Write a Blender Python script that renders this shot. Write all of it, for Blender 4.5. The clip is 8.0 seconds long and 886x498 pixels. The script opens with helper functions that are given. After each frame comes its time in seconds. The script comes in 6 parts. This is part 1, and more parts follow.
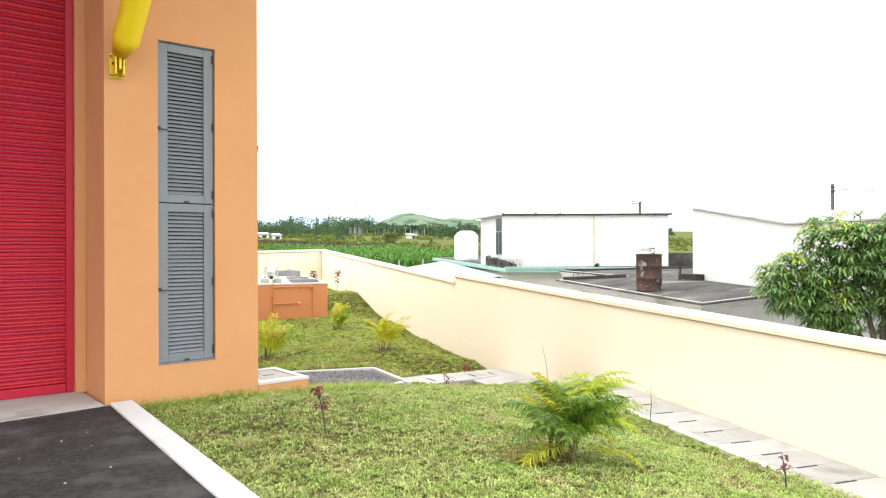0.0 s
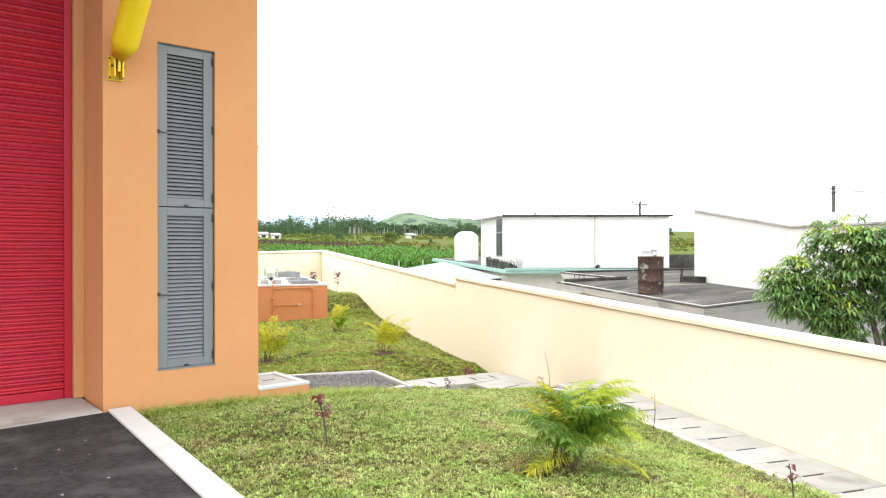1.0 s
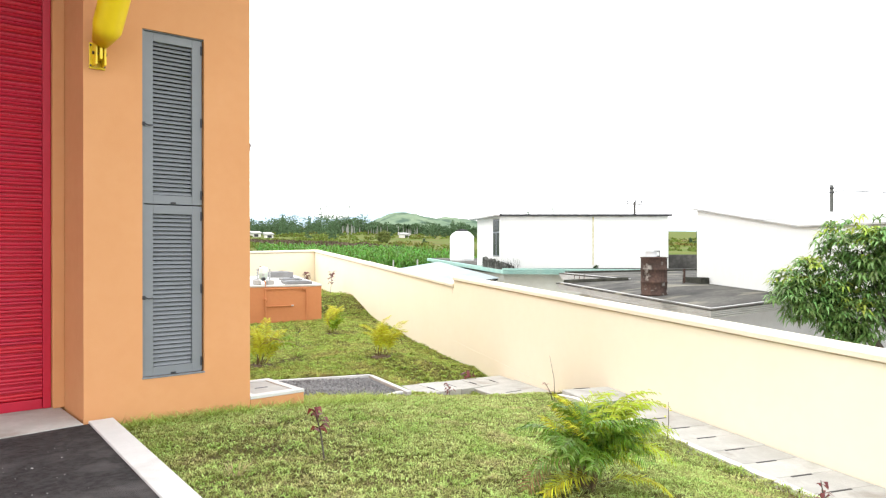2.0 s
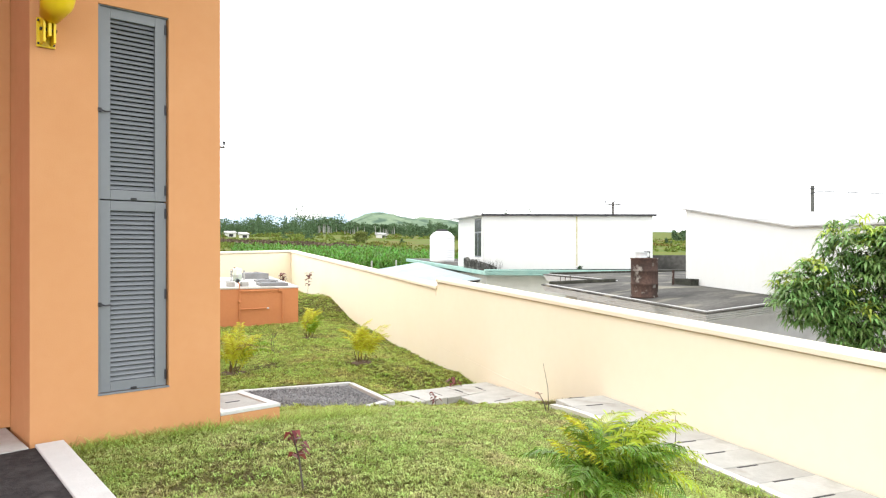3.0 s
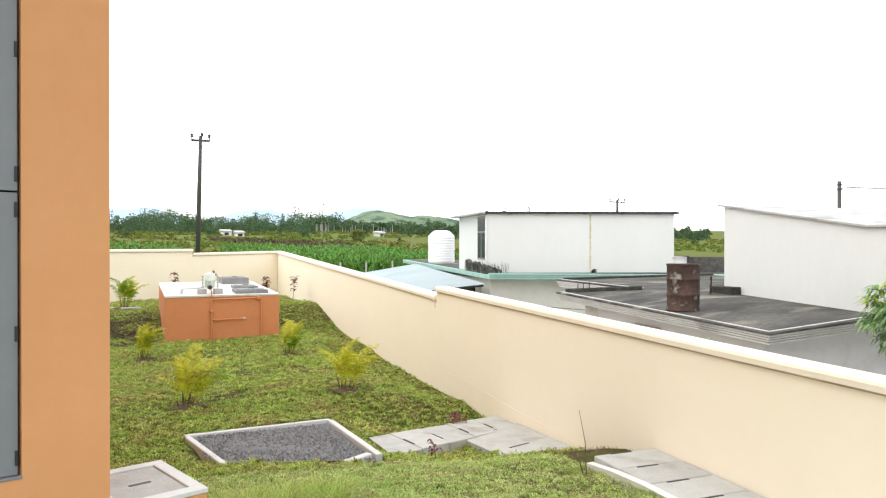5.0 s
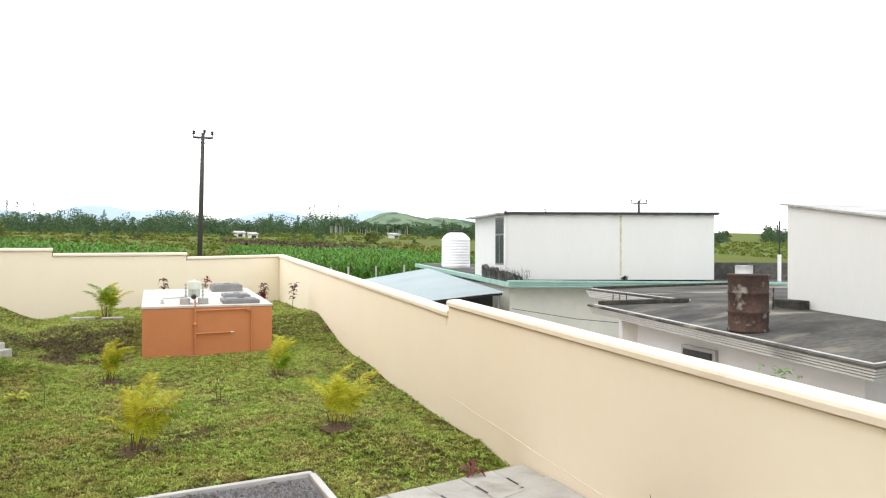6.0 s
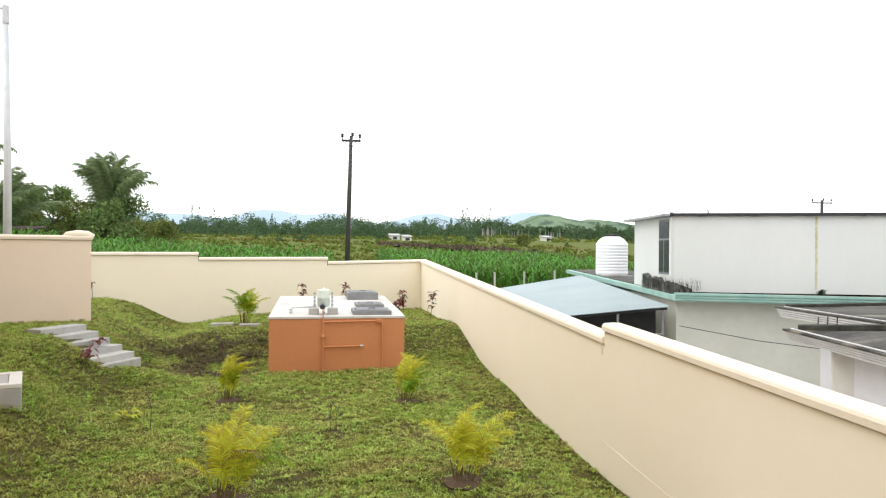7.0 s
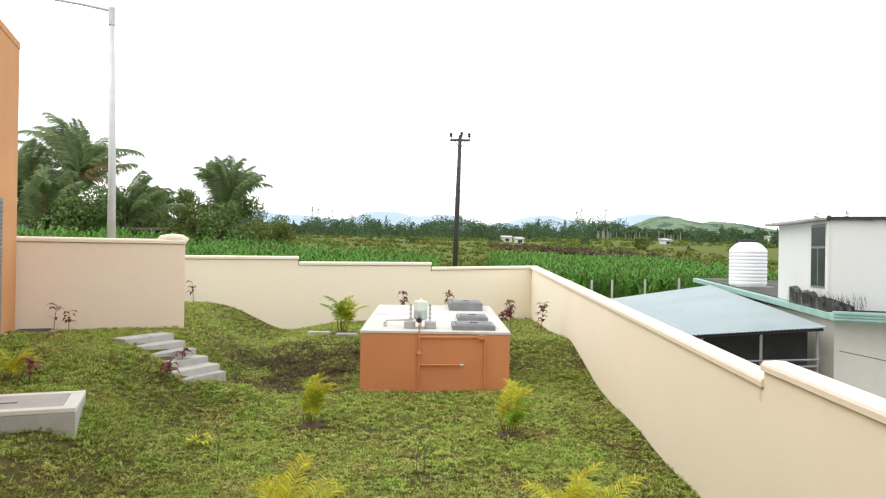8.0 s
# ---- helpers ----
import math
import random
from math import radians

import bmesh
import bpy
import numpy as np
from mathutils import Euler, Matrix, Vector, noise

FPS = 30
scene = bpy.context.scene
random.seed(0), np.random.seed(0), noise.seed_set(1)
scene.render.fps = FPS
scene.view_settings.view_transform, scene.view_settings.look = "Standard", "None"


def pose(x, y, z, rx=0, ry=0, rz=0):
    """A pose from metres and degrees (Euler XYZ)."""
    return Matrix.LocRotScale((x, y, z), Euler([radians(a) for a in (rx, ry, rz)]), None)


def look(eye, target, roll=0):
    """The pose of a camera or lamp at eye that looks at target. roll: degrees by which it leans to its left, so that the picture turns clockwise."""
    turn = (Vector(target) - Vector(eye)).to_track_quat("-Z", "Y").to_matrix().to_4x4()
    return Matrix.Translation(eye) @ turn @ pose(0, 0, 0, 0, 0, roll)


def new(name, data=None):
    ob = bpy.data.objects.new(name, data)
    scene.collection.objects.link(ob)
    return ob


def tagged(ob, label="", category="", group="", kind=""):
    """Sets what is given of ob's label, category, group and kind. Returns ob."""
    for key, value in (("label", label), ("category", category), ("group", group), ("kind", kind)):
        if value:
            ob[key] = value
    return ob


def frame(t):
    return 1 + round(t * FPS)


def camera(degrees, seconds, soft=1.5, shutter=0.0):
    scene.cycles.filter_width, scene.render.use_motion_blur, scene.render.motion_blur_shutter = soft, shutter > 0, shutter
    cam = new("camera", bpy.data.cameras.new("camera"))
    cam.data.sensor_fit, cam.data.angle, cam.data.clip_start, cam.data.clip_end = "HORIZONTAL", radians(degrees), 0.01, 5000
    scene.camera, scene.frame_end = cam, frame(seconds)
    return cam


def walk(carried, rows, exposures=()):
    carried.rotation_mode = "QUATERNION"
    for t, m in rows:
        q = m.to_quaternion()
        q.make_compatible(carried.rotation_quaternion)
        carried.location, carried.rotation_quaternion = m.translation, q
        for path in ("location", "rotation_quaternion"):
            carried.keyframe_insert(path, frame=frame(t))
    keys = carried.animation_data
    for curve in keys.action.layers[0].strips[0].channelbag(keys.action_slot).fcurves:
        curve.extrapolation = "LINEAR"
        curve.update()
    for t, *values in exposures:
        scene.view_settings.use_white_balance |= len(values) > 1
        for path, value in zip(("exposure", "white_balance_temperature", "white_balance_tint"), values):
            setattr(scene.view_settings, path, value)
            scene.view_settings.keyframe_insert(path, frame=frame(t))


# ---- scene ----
cam = camera(63.7, 8.0, 1.2)
PATH = [
    (0, (-1.69, -20.843, 1.97), (-0.979, -18.974, 1.971), -0.2),
    (0.5, (-1.712, -20.791, 1.989), (-1.002, -18.921, 1.989), -0.1),
    (1, (-1.691, -20.759, 2.023), (-0.978, -18.89, 2.023), -0.1),
    (2.5, (-1.593, -20.009, 2.037), (-0.833, -18.159, 2.035), 0.0),
    (3, (-1.524, -19.698, 2.043), (-0.733, -17.861, 2.042), -0.0),
    (3.5, (-1.43, -19.376, 2.046), (-0.638, -17.539, 2.045), 0.0),
    (4, (-1.267, -18.97, 2.048), (-0.476, -17.133, 2.046), -0.0),
    (4.5, (-0.982, -18.359, 2.091), (-0.189, -16.523, 2.086), -0.0),
    (4.7, (-0.856, -18.072, 2.12), (-0.061, -16.237, 2.113), -0.0),
    (5.8, (0.012, -16.081, 2.165), (0.792, -14.239, 2.165), 0.0),
    (6, (0.195, -15.709, 2.201), (0.95, -13.857, 2.2), 0.1),
    (6.5, (0.569, -14.829, 2.263), (1.15, -12.915, 2.264), 0.1),
    (7, (0.902, -13.95, 2.293), (1.249, -11.98, 2.297), 0.4),
    (7.5, (1.09, -13.145, 2.312), (1.282, -11.154, 2.317), 0.7),
    (8, (1.205, -12.405, 2.406), (1.238, -10.405, 2.411), 0.9),
]
walk(cam, [(t, look(eye, target, roll)) for t, eye, target, roll in PATH],
     [(0, 0.93), (2.5, 0.92), (4.5, 0.63), (6.5, 0.40), (8, 0.32)])


# ---- world, sun ----
world = bpy.data.worlds.new("overcast")
scene.world = world
world.use_nodes = True
wn, wl = world.node_tree.nodes, world.node_tree.links
bg = wn["Background"]
sky = wn.new("ShaderNodeTexSky")
sky.sky_type, sky.sun_disc = "NISHITA", False
sky.sun_elevation, sky.sun_rotation = radians(54), radians(254)
cloud = wn.new("ShaderNodeTexNoise")
cloud.inputs["Scale"].default_value, cloud.inputs["Detail"].default_value = 2.2, 5
cmap = wn.new("ShaderNodeMapping")
cmap.inputs["Scale"].default_value = (1, 1, 4)
cco = wn.new("ShaderNodeTexCoord")
wl.new(cco.outputs["Generated"], cmap.inputs["Vector"])
wl.new(cmap.outputs["Vector"], cloud.inputs["Vector"])
cramp = wn.new("ShaderNodeMapRange")
cramp.inputs["From Min"].default_value, cramp.inputs["From Max"].default_value = 0.3, 0.62
cramp.inputs["To Min"].default_value, cramp.inputs["To Max"].default_value = 0.72, 1.0
wl.new(cloud.outputs["Fac"], cramp.inputs["Value"])
cmix = wn.new("ShaderNodeMix")
cmix.data_type = "RGBA"
cmix.inputs["B"].default_value = (11.0, 11.1, 11.3, 1)
wl.new(cramp.outputs["Result"], cmix.inputs["Factor"])
wl.new(sky.outputs["Color"], cmix.inputs["A"])
wl.new(cmix.outputs["Result"], bg.inputs["Color"])
bg.inputs["Strength"].default_value = 0.138
sun = new("sun", bpy.data.lights.new("sun", "SUN"))
sun.data.energy, sun.data.angle, sun.data.color = 1.0, radians(50), (1.0, 0.96, 0.9)
sun.matrix_world = look((-14, -6, 20), (0, -2, 0))


# ---- materials ----
def mat(name, color, rough=0.8, second=None, scale=6.0, amount=0.5, bump=0.0, bscale=60.0, bdist=0.01, metal=0.0, stain=None, sscale=0.8,
        slo=0.55, shi=0.75, streak=(1, 1, 1), perobj=0.0, spec=0.35, island=0.0):
    m = bpy.data.materials.new(name)
    m.use_nodes = True
    n, l = m.node_tree.nodes, m.node_tree.links
    b = n["Principled BSDF"]
    b.inputs["Roughness"].default_value, b.inputs["Metallic"].default_value = rough, metal
    b.inputs["Specular IOR Level"].default_value = spec
    co = n.new("ShaderNodeTexCoord")
    mp = n.new("ShaderNodeMapping")
    mp.inputs["Scale"].default_value = streak
    l.new(co.outputs["Object"], mp.inputs["Vector"])
    out = None
    rgb = n.new("ShaderNodeRGB")
    rgb.outputs[0].default_value = (*color, 1)
    out = rgb.outputs[0]

    def noisefac(sc, lo, hi, detail=6):
        t = n.new("ShaderNodeTexNoise")
        t.inputs["Scale"].default_value, t.inputs["Detail"].default_value = sc, detail
        l.new(mp.outputs["Vector"], t.inputs["Vector"])
        r = n.new("ShaderNodeMapRange")
        r.inputs["From Min"].default_value, r.inputs["From Max"].default_value = lo, hi
        l.new(t.outputs["Fac"], r.inputs["Value"])
        return r.outputs["Result"]

    def blend(a, fac, colour, strength):
        x = n.new("ShaderNodeMix")
        x.data_type = "RGBA"
        k = n.new("ShaderNodeMath")
        k.operation = "MULTIPLY"
        k.inputs[1].default_value = strength
        l.new(fac, k.inputs[0])
        l.new(k.outputs[0], x.inputs["Factor"])
        l.new(a, x.inputs["A"])
        x.inputs["B"].default_value = (*colour, 1)
        return x.outputs["Result"]

    if second:
        out = blend(out, noisefac(scale, 0.35, 0.68), second, amount)
        out = blend(out, noisefac(scale * 7.3, 0.4, 0.65, 3), second, amount * 0.5)
    if stain:
        out = blend(out, noisefac(sscale, slo, shi), stain, 0.85)
    if perobj or island:
        info = n.new("ShaderNodeObjectInfo" if perobj else "ShaderNodeNewGeometry")
        hs = n.new("ShaderNodeHueSaturation")
        r = n.new("ShaderNodeMapRange")
        k = perobj or island
        r.inputs["To Min"].default_value, r.inputs["To Max"].default_value = 1 - k, 1 + k
        l.new(info.outputs["Random" if perobj else "Random Per Island"], r.inputs["Value"])
        l.new(r.outputs["Result"], hs.inputs["Value"])
        r2 = n.new("ShaderNodeMapRange")
        r2.inputs["To Min"].default_value, r2.inputs["To Max"].default_value = 0.5 - k * 0.06, 0.5 + k * 0.05
        l.new(info.outputs["Random" if perobj else "Random Per Island"], r2.inputs["Value"])
        l.new(r2.outputs["Result"], hs.inputs["Hue"])
        l.new(out, hs.inputs["Color"])
        out = hs.outputs["Color"]
    l.new(out, b.inputs["Base Color"])
    if bump:
        t = n.new("ShaderNodeTexNoise")
        t.inputs["Scale"].default_value, t.inputs["Detail"].default_value = bscale, 5
        l.new(mp.outputs["Vector"], t.inputs["Vector"])
        bp = n.new("ShaderNodeBump")
        bp.inputs["Strength"].default_value, bp.inputs["Distance"].default_value = bump, bdist
        l.new(t.outputs["Fac"], bp.inputs["Height"])
        l.new(bp.outputs["Normal"], b.inputs["Normal"])
    return m


def leafmat(name, color, second, rough=0.5, k=0.25, stain=None, sscale=1.0, spec=0.4):
    m = mat(name, color, rough, second, 3.0, 0.6, island=k, spec=spec, stain=stain, sscale=sscale, slo=0.52, shi=0.72)
    n, l = m.node_tree.nodes, m.node_tree.links
    b = n["Principled BSDF"]
    tr = n.new("ShaderNodeBsdfTranslucent")
    ad = n.new("ShaderNodeMixShader")
    ad.inputs[0].default_value = 0.3
    src = b.inputs["Base Color"].links[0].from_socket
    l.new(src, tr.inputs["Color"])
    l.new(b.outputs[0], ad.inputs[1])
    l.new(tr.outputs[0], ad.inputs[2])
    l.new(ad.outputs[0], n["Material Output"].inputs["Surface"])
    return m


M_ORANGE = mat("orange_render", (0.605, 0.305, 0.137), 0.85, (0.56, 0.262, 0.108), 1.2, 0.5, 0.12, 90, stain=(0.66, 0.33, 0.155), sscale=0.5)
M_BOXORANGE = mat("tank_orange", (0.56, 0.228, 0.097), 0.8, (0.49, 0.19, 0.077), 1.6, 0.5, 0.3, 80)
M_CREAM = mat("cream_render", (0.86, 0.785, 0.635), 0.9, (0.83, 0.745, 0.585), 0.9, 0.5, 0.12, 80, stain=(0.87, 0.775, 0.615), sscale=0.4)
# west wall's cream, with pink bounce off the orange building put into its colour
M_CREAM_BOUNCE = mat("cream_render_bounce_pink", (0.84, 0.715, 0.585), 0.9, (0.81, 0.68, 0.545), 0.9, 0.5, 0.12, 80, stain=(0.79, 0.66, 0.53), sscale=0.6)
M_CAP = mat("cream_coping", (0.775, 0.70, 0.575), 0.85, (0.73, 0.64, 0.505), 1.5, 0.5, 0.3, 70, stain=(0.60, 0.51, 0.40), sscale=1.6, slo=0.6, shi=0.8)
M_COPING_SHADE = mat("coping_shade", (0.44, 0.36, 0.25), 0.95, (0.60, 0.51, 0.37), 3.0, 0.8, 0.2, 60)
M_WHITEWALL = mat("white_wash", (0.67, 0.68, 0.665), 0.9, (0.61, 0.63, 0.605), 0.9, 0.5, 0.35, 30, stain=(0.62, 0.63, 0.58), sscale=0.5, slo=0.58, shi=0.85, streak=(1, 1, 0.35))
M_LOWWALL = mat("pale_beige_wall", (0.64, 0.645, 0.58), 0.9, (0.53, 0.53, 0.46), 1.0, 0.5, 0.3, 40)
M_GREYWALL = mat("lavender_grey_wall", (0.68, 0.68, 0.70), 0.9, (0.58, 0.58, 0.60), 1.2, 0.5, 0.3, 40, stain=(0.33, 0.33, 0.33), sscale=0.9, slo=0.58, shi=0.8)
M_WHITE = mat("white_paint", (0.66, 0.65, 0.60), 0.8, (0.58, 0.57, 0.52), 3, 0.5, 0.2, 60, stain=(0.58, 0.56, 0.50), sscale=2.2, slo=0.6, shi=0.8)
M_CONC = mat("pale_concrete", (0.45, 0.445, 0.42), 0.9, (0.35, 0.345, 0.32), 4, 0.7, 0.5, 60, stain=(0.27, 0.25, 0.215), sscale=2.4, slo=0.57, shi=0.74, perobj=0.1)
M_DARKROOF = mat("weathered_roof", (0.125, 0.12, 0.108), 0.8, (0.04, 0.039, 0.036), 1.3, 0.95, 0.5, 30, stain=(0.33, 0.31, 0.24), sscale=0.9, slo=0.56, shi=0.74, spec=0.12, streak=(0.7, 1.6, 1))
M_MOSS = mat("black_mildew", (0.03, 0.032, 0.027), 0.97, (0.085, 0.085, 0.07), 8, 0.7, 0.7, 40, spec=0.1)
M_GREYFAS = mat("grey_fascia", (0.48, 0.48, 0.47), 0.9, (0.30, 0.30, 0.29), 2.5, 0.7, 0.4, 50, stain=(0.10, 0.10, 0.09), sscale=1.6, slo=0.56, shi=0.8)
M_GREENFAS = mat("sea_green_fascia", (0.25, 0.43, 0.385), 0.75, (0.36, 0.52, 0.46), 2.5, 0.7, 0.2, 50, stain=(0.20, 0.24, 0.20), sscale=1.8, slo=0.6, shi=0.85)
M_SHEDROOF = mat("blue_grey_sheet", (0.27, 0.335, 0.35), 0.6, (0.33, 0.39, 0.40), 0.7, 0.7, 0.1, 30, spec=0.3, stain=(0.22, 0.27, 0.28), sscale=0.4)
# near-black for dark trim, and for sheets that stand in for shade
M_DARK = mat("dark_trim_and_shade", (0.03, 0.03, 0.032), 0.8, (0.05, 0.05, 0.05), 3, 0.5)
M_RED = mat("red_shutter", (0.46, 0.009, 0.032), 0.42, (0.40, 0.008, 0.028), 2.0, 0.5, 0.05, 40, spec=0.4, perobj=0.05)
M_GREY = mat("grey_aluminium", (0.19, 0.205, 0.22), 0.5, (0.165, 0.18, 0.195), 2, 0.5, spec=0.5)
M_BLACK = mat("black_metal", (0.03, 0.03, 0.035), 0.5)
M_YELLOW = mat("yellow_gloss_paint", (0.82, 0.60, 0.012), 0.35, (0.74, 0.50, 0.01), 2.5, 0.5, spec=0.5)
M_KERB = mat("whitewashed_kerb", (0.60, 0.60, 0.585), 0.9, (0.53, 0.53, 0.515), 4, 0.6, 0.3, 60, stain=(0.47, 0.46, 0.44), sscale=2.0, slo=0.58, shi=0.75)
M_EAVE = mat("eave_moulding", (0.58, 0.58, 0.57), 0.9, (0.44, 0.44, 0.43), 2.5, 0.6, 0.3, 50, stain=(0.16, 0.16, 0.15), sscale=1.3, slo=0.62, shi=0.8)
M_ASPHALT = mat("asphalt", (0.020, 0.019, 0.020), 0.9, (0.060, 0.058, 0.058), 22.0, 0.75, 1.0, 110, 0.02, stain=(0.105, 0.10, 0.098), sscale=2.6, slo=0.50, shi=0.72, spec=0.25)
M_RUST = mat("rusty_drum", (0.10, 0.062, 0.05), 0.9, (0.035, 0.027, 0.024), 3.2, 1.0, 0.4, 50, stain=(0.27, 0.25, 0.225), sscale=6.5, slo=0.57, shi=0.68, spec=0.15)
M_PLASTIC = mat("white_plastic", (0.78, 0.79, 0.80), 0.45, (0.72, 0.73, 0.74), 2, 0.4, spec=0.5)
M_GALV = mat("galvanised_steel", (0.58, 0.60, 0.61), 0.55, (0.48, 0.50, 0.51), 6, 0.6, metal=0.25)
M_VESSEL = mat("translucent_plastic", (0.62, 0.68, 0.60), 0.4, (0.52, 0.60, 0.52), 3, 0.5, spec=0.5)
M_MOTOR = mat("green_grey_enamel", (0.16, 0.22, 0.20), 0.5, (0.11, 0.15, 0.14), 5, 0.6, spec=0.5)
M_TANKTOP = mat("dirty_white_slab", (0.56, 0.545, 0.51), 0.85, (0.49, 0.475, 0.44), 3, 0.6, 0.2, 60, stain=(0.40, 0.37, 0.32), sscale=1.8, slo=0.55, shi=0.75)
M_HATCH = mat("dull_hatch_steel", (0.13, 0.135, 0.14), 0.6, (0.20, 0.205, 0.21), 3, 0.6, 0.2, 40)
M_HATCHKERB = mat("grey_hatch_kerb", (0.25, 0.255, 0.26), 0.9, (0.17, 0.17, 0.17), 4, 0.7, 0.3, 50)
M_POLE = mat("dark_timber", (0.075, 0.068, 0.062), 0.9, (0.045, 0.04, 0.037), 5, 0.7, 0.4, 30, streak=(1, 1, 0.1))
M_GRAVEL = mat("grey_gravel", (0.14, 0.14, 0.145), 0.9, (0.26, 0.26, 0.26), 9, 0.6, 0.8, 60, island=0.45)
M_SOIL = mat("brown_soil", (0.10, 0.062, 0.036), 0.95, (0.07, 0.045, 0.027), 4, 0.7, 0.8, 25)
M_GLASS = mat("dark_pane", (0.03, 0.035, 0.04), 0.25, (0.05, 0.055, 0.06), 3, 0.5, spec=0.25)
M_LAWN = mat("lawn_ground", (0.062, 0.066, 0.02), 0.95, (0.125, 0.105, 0.045), 4.0, 0.7, 1.0, 11, 0.05, stain=(0.13, 0.085, 0.045), sscale=0.55, slo=0.58, shi=0.70, spec=0.05)
M_FIELD = mat("field_ground", (0.075, 0.12, 0.022), 0.95, (0.125, 0.13, 0.035), 0.09, 0.9, 0.5, 1.0, stain=(0.12, 0.08, 0.035), sscale=0.035, spec=0.05)
# unseen pale ground next door, added to bounce light onto the grey walls
M_BOUNCE_GROUND = mat("unseen_bounce_ground", (0.40, 0.39, 0.37), 0.9, (0.30, 0.29, 0.27), 1.5, 0.6, 0.3, 30)
M_GRASS = leafmat("grass_blades", (0.28, 0.40, 0.07), (0.50, 0.51, 0.18), 0.7, 0.55, stain=(0.43, 0.36, 0.15), sscale=2.0, spec=0.08)


# ---- mesh helpers ----
def part(name, bm, material, parent=None, label="", smooth=False):
    me = bpy.data.meshes.new(name)
    bm.normal_update()
    bm.to_mesh(me)
    bm.free()
    for mm in material if isinstance(material, (list, tuple)) else [material]:
        me.materials.append(mm)
    if smooth:
        for p in me.polygons:
            p.use_smooth = True
    ob = new(name, me)
    if parent:
        ob.parent = parent
    if label:
        ob["label"] = label
    return ob


def shared(name, mesh, parent, m=None):
    ob = new(name, mesh)
    ob.parent = parent
    if m is not None:
        ob.matrix_basis = m
    return ob


def thing(name, m, label, category, group="", kind=""):
    e = new(name)
    e.empty_display_size = 0.2
    e.matrix_basis = m
    return tagged(e, label, category, group, kind)


def raw(name, verts, faces, material, parent=None, label="", smooth=False):
    me = bpy.data.meshes.new(name)
    me.from_pydata([tuple(v) for v in verts], [], [tuple(q) for q in faces])
    me.update()
    for mm in material if isinstance(material, (list, tuple)) else [material]:
        me.materials.append(mm)
    if smooth:
        for p in me.polygons:
            p.use_smooth = True
    ob = new(name, me)
    if parent:
        ob.parent = parent
    if label:
        ob["label"] = label
    return ob


def bevelled(bm, width, segments=2):
    if width:
        bmesh.ops.bevel(bm, geom=list(bm.edges), offset=width, segments=segments, affect="EDGES", profile=0.5)
    return bm


def block(x0, x1, y0, y1, z0, z1, bev=0.0, into=None):
    bm = bmesh.new()
    bmesh.ops.create_cube(bm, size=1)
    for v in bm.verts:
        v.co = Vector((x0 if v.co.x < 0 else x1, y0 if v.co.y < 0 else y1, z0 if v.co.z < 0 else z1))
    bevelled(bm, bev)
    return join(into, bm) if into else bm


def join(bm, other):
    me = bpy.data.meshes.new("tmp")
    other.to_mesh(me)
    other.free()
    bm.from_mesh(me)
    bpy.data.meshes.remove(me)
    return bm


def prism(poly, z0, z1, bev=0.0, into=None):
    """poly: ground plan, counter-clockwise; z0, z1: numbers or functions of (x, y)."""
    f0 = z0 if callable(z0) else (lambda x, y: z0)
    f1 = z1 if callable(z1) else (lambda x, y: z1)
    bm = bmesh.new()
    lo = [bm.verts.new((x, y, f0(x, y))) for x, y in poly]
    hi = [bm.verts.new((x, y, f1(x, y))) for x, y in poly]
    bm.faces.new(hi)
    bm.faces.new(lo[::-1])
    for i in range(len(poly)):
        j = (i + 1) % len(poly)
        bm.faces.new((lo[i], lo[j], hi[j], hi[i]))
    bevelled(bm, bev)
    return join(into, bm) if into else bm


def tube(path, radii, seg=12, cap=True, into=None):
    """A round bar along a list of points, with a radius for each."""
    bm = bmesh.new()
    pts = [Vector(p) for p in path]
    if not isinstance(radii, (list, tuple)):
        radii = [radii] * len(pts)
    rings = []
    ref = Vector((0, 0, 1))
    for i, p in enumerate(pts):
        d = (pts[min(i + 1, len(pts) - 1)] - pts[max(i - 1, 0)]).normalized()
        a = d.cross(ref if abs(d.dot(ref)) < 0.95 else Vector((1, 0, 0))).normalized()
        b = d.cross(a)
        rings.append([bm.verts.new(p + (a * math.cos(q) + b * math.sin(q)) * radii[i]) for q in [2 * math.pi * k / seg for k in range(seg)]])
    for r0, r1 in zip(rings, rings[1:]):
        for k in range(seg):
            bm.faces.new((r0[k], r1[k], r1[(k + 1) % seg], r0[(k + 1) % seg]))
    if cap:
        bm.faces.new(rings[0])
        bm.faces.new(rings[-1][::-1])
    bmesh.ops.recalc_face_normals(bm, faces=list(bm.faces))
    return join(into, bm) if into else bm


def lathe(profile, seg=24, into=None, at=(0, 0, 0)):
    return tube([(at[0], at[1], at[2] + z) for r, z in profile], [max(r, 0.002) for r, z in profile], seg, True, into)


# ---- the lie of the land ----
def ease(t):
    t = min(1.0, max(0.0, t))
    return t * t * (3 - 2 * t)


WALL_X = 4.30


def step_frame(x, y):
    """Along the garden steps' flight, downwards, and along their treads."""
    dx, dy = x + 3.33, y - 0.32
    return dx * 0.891 - dy * 0.454, dx * 0.454 + dy * 0.891


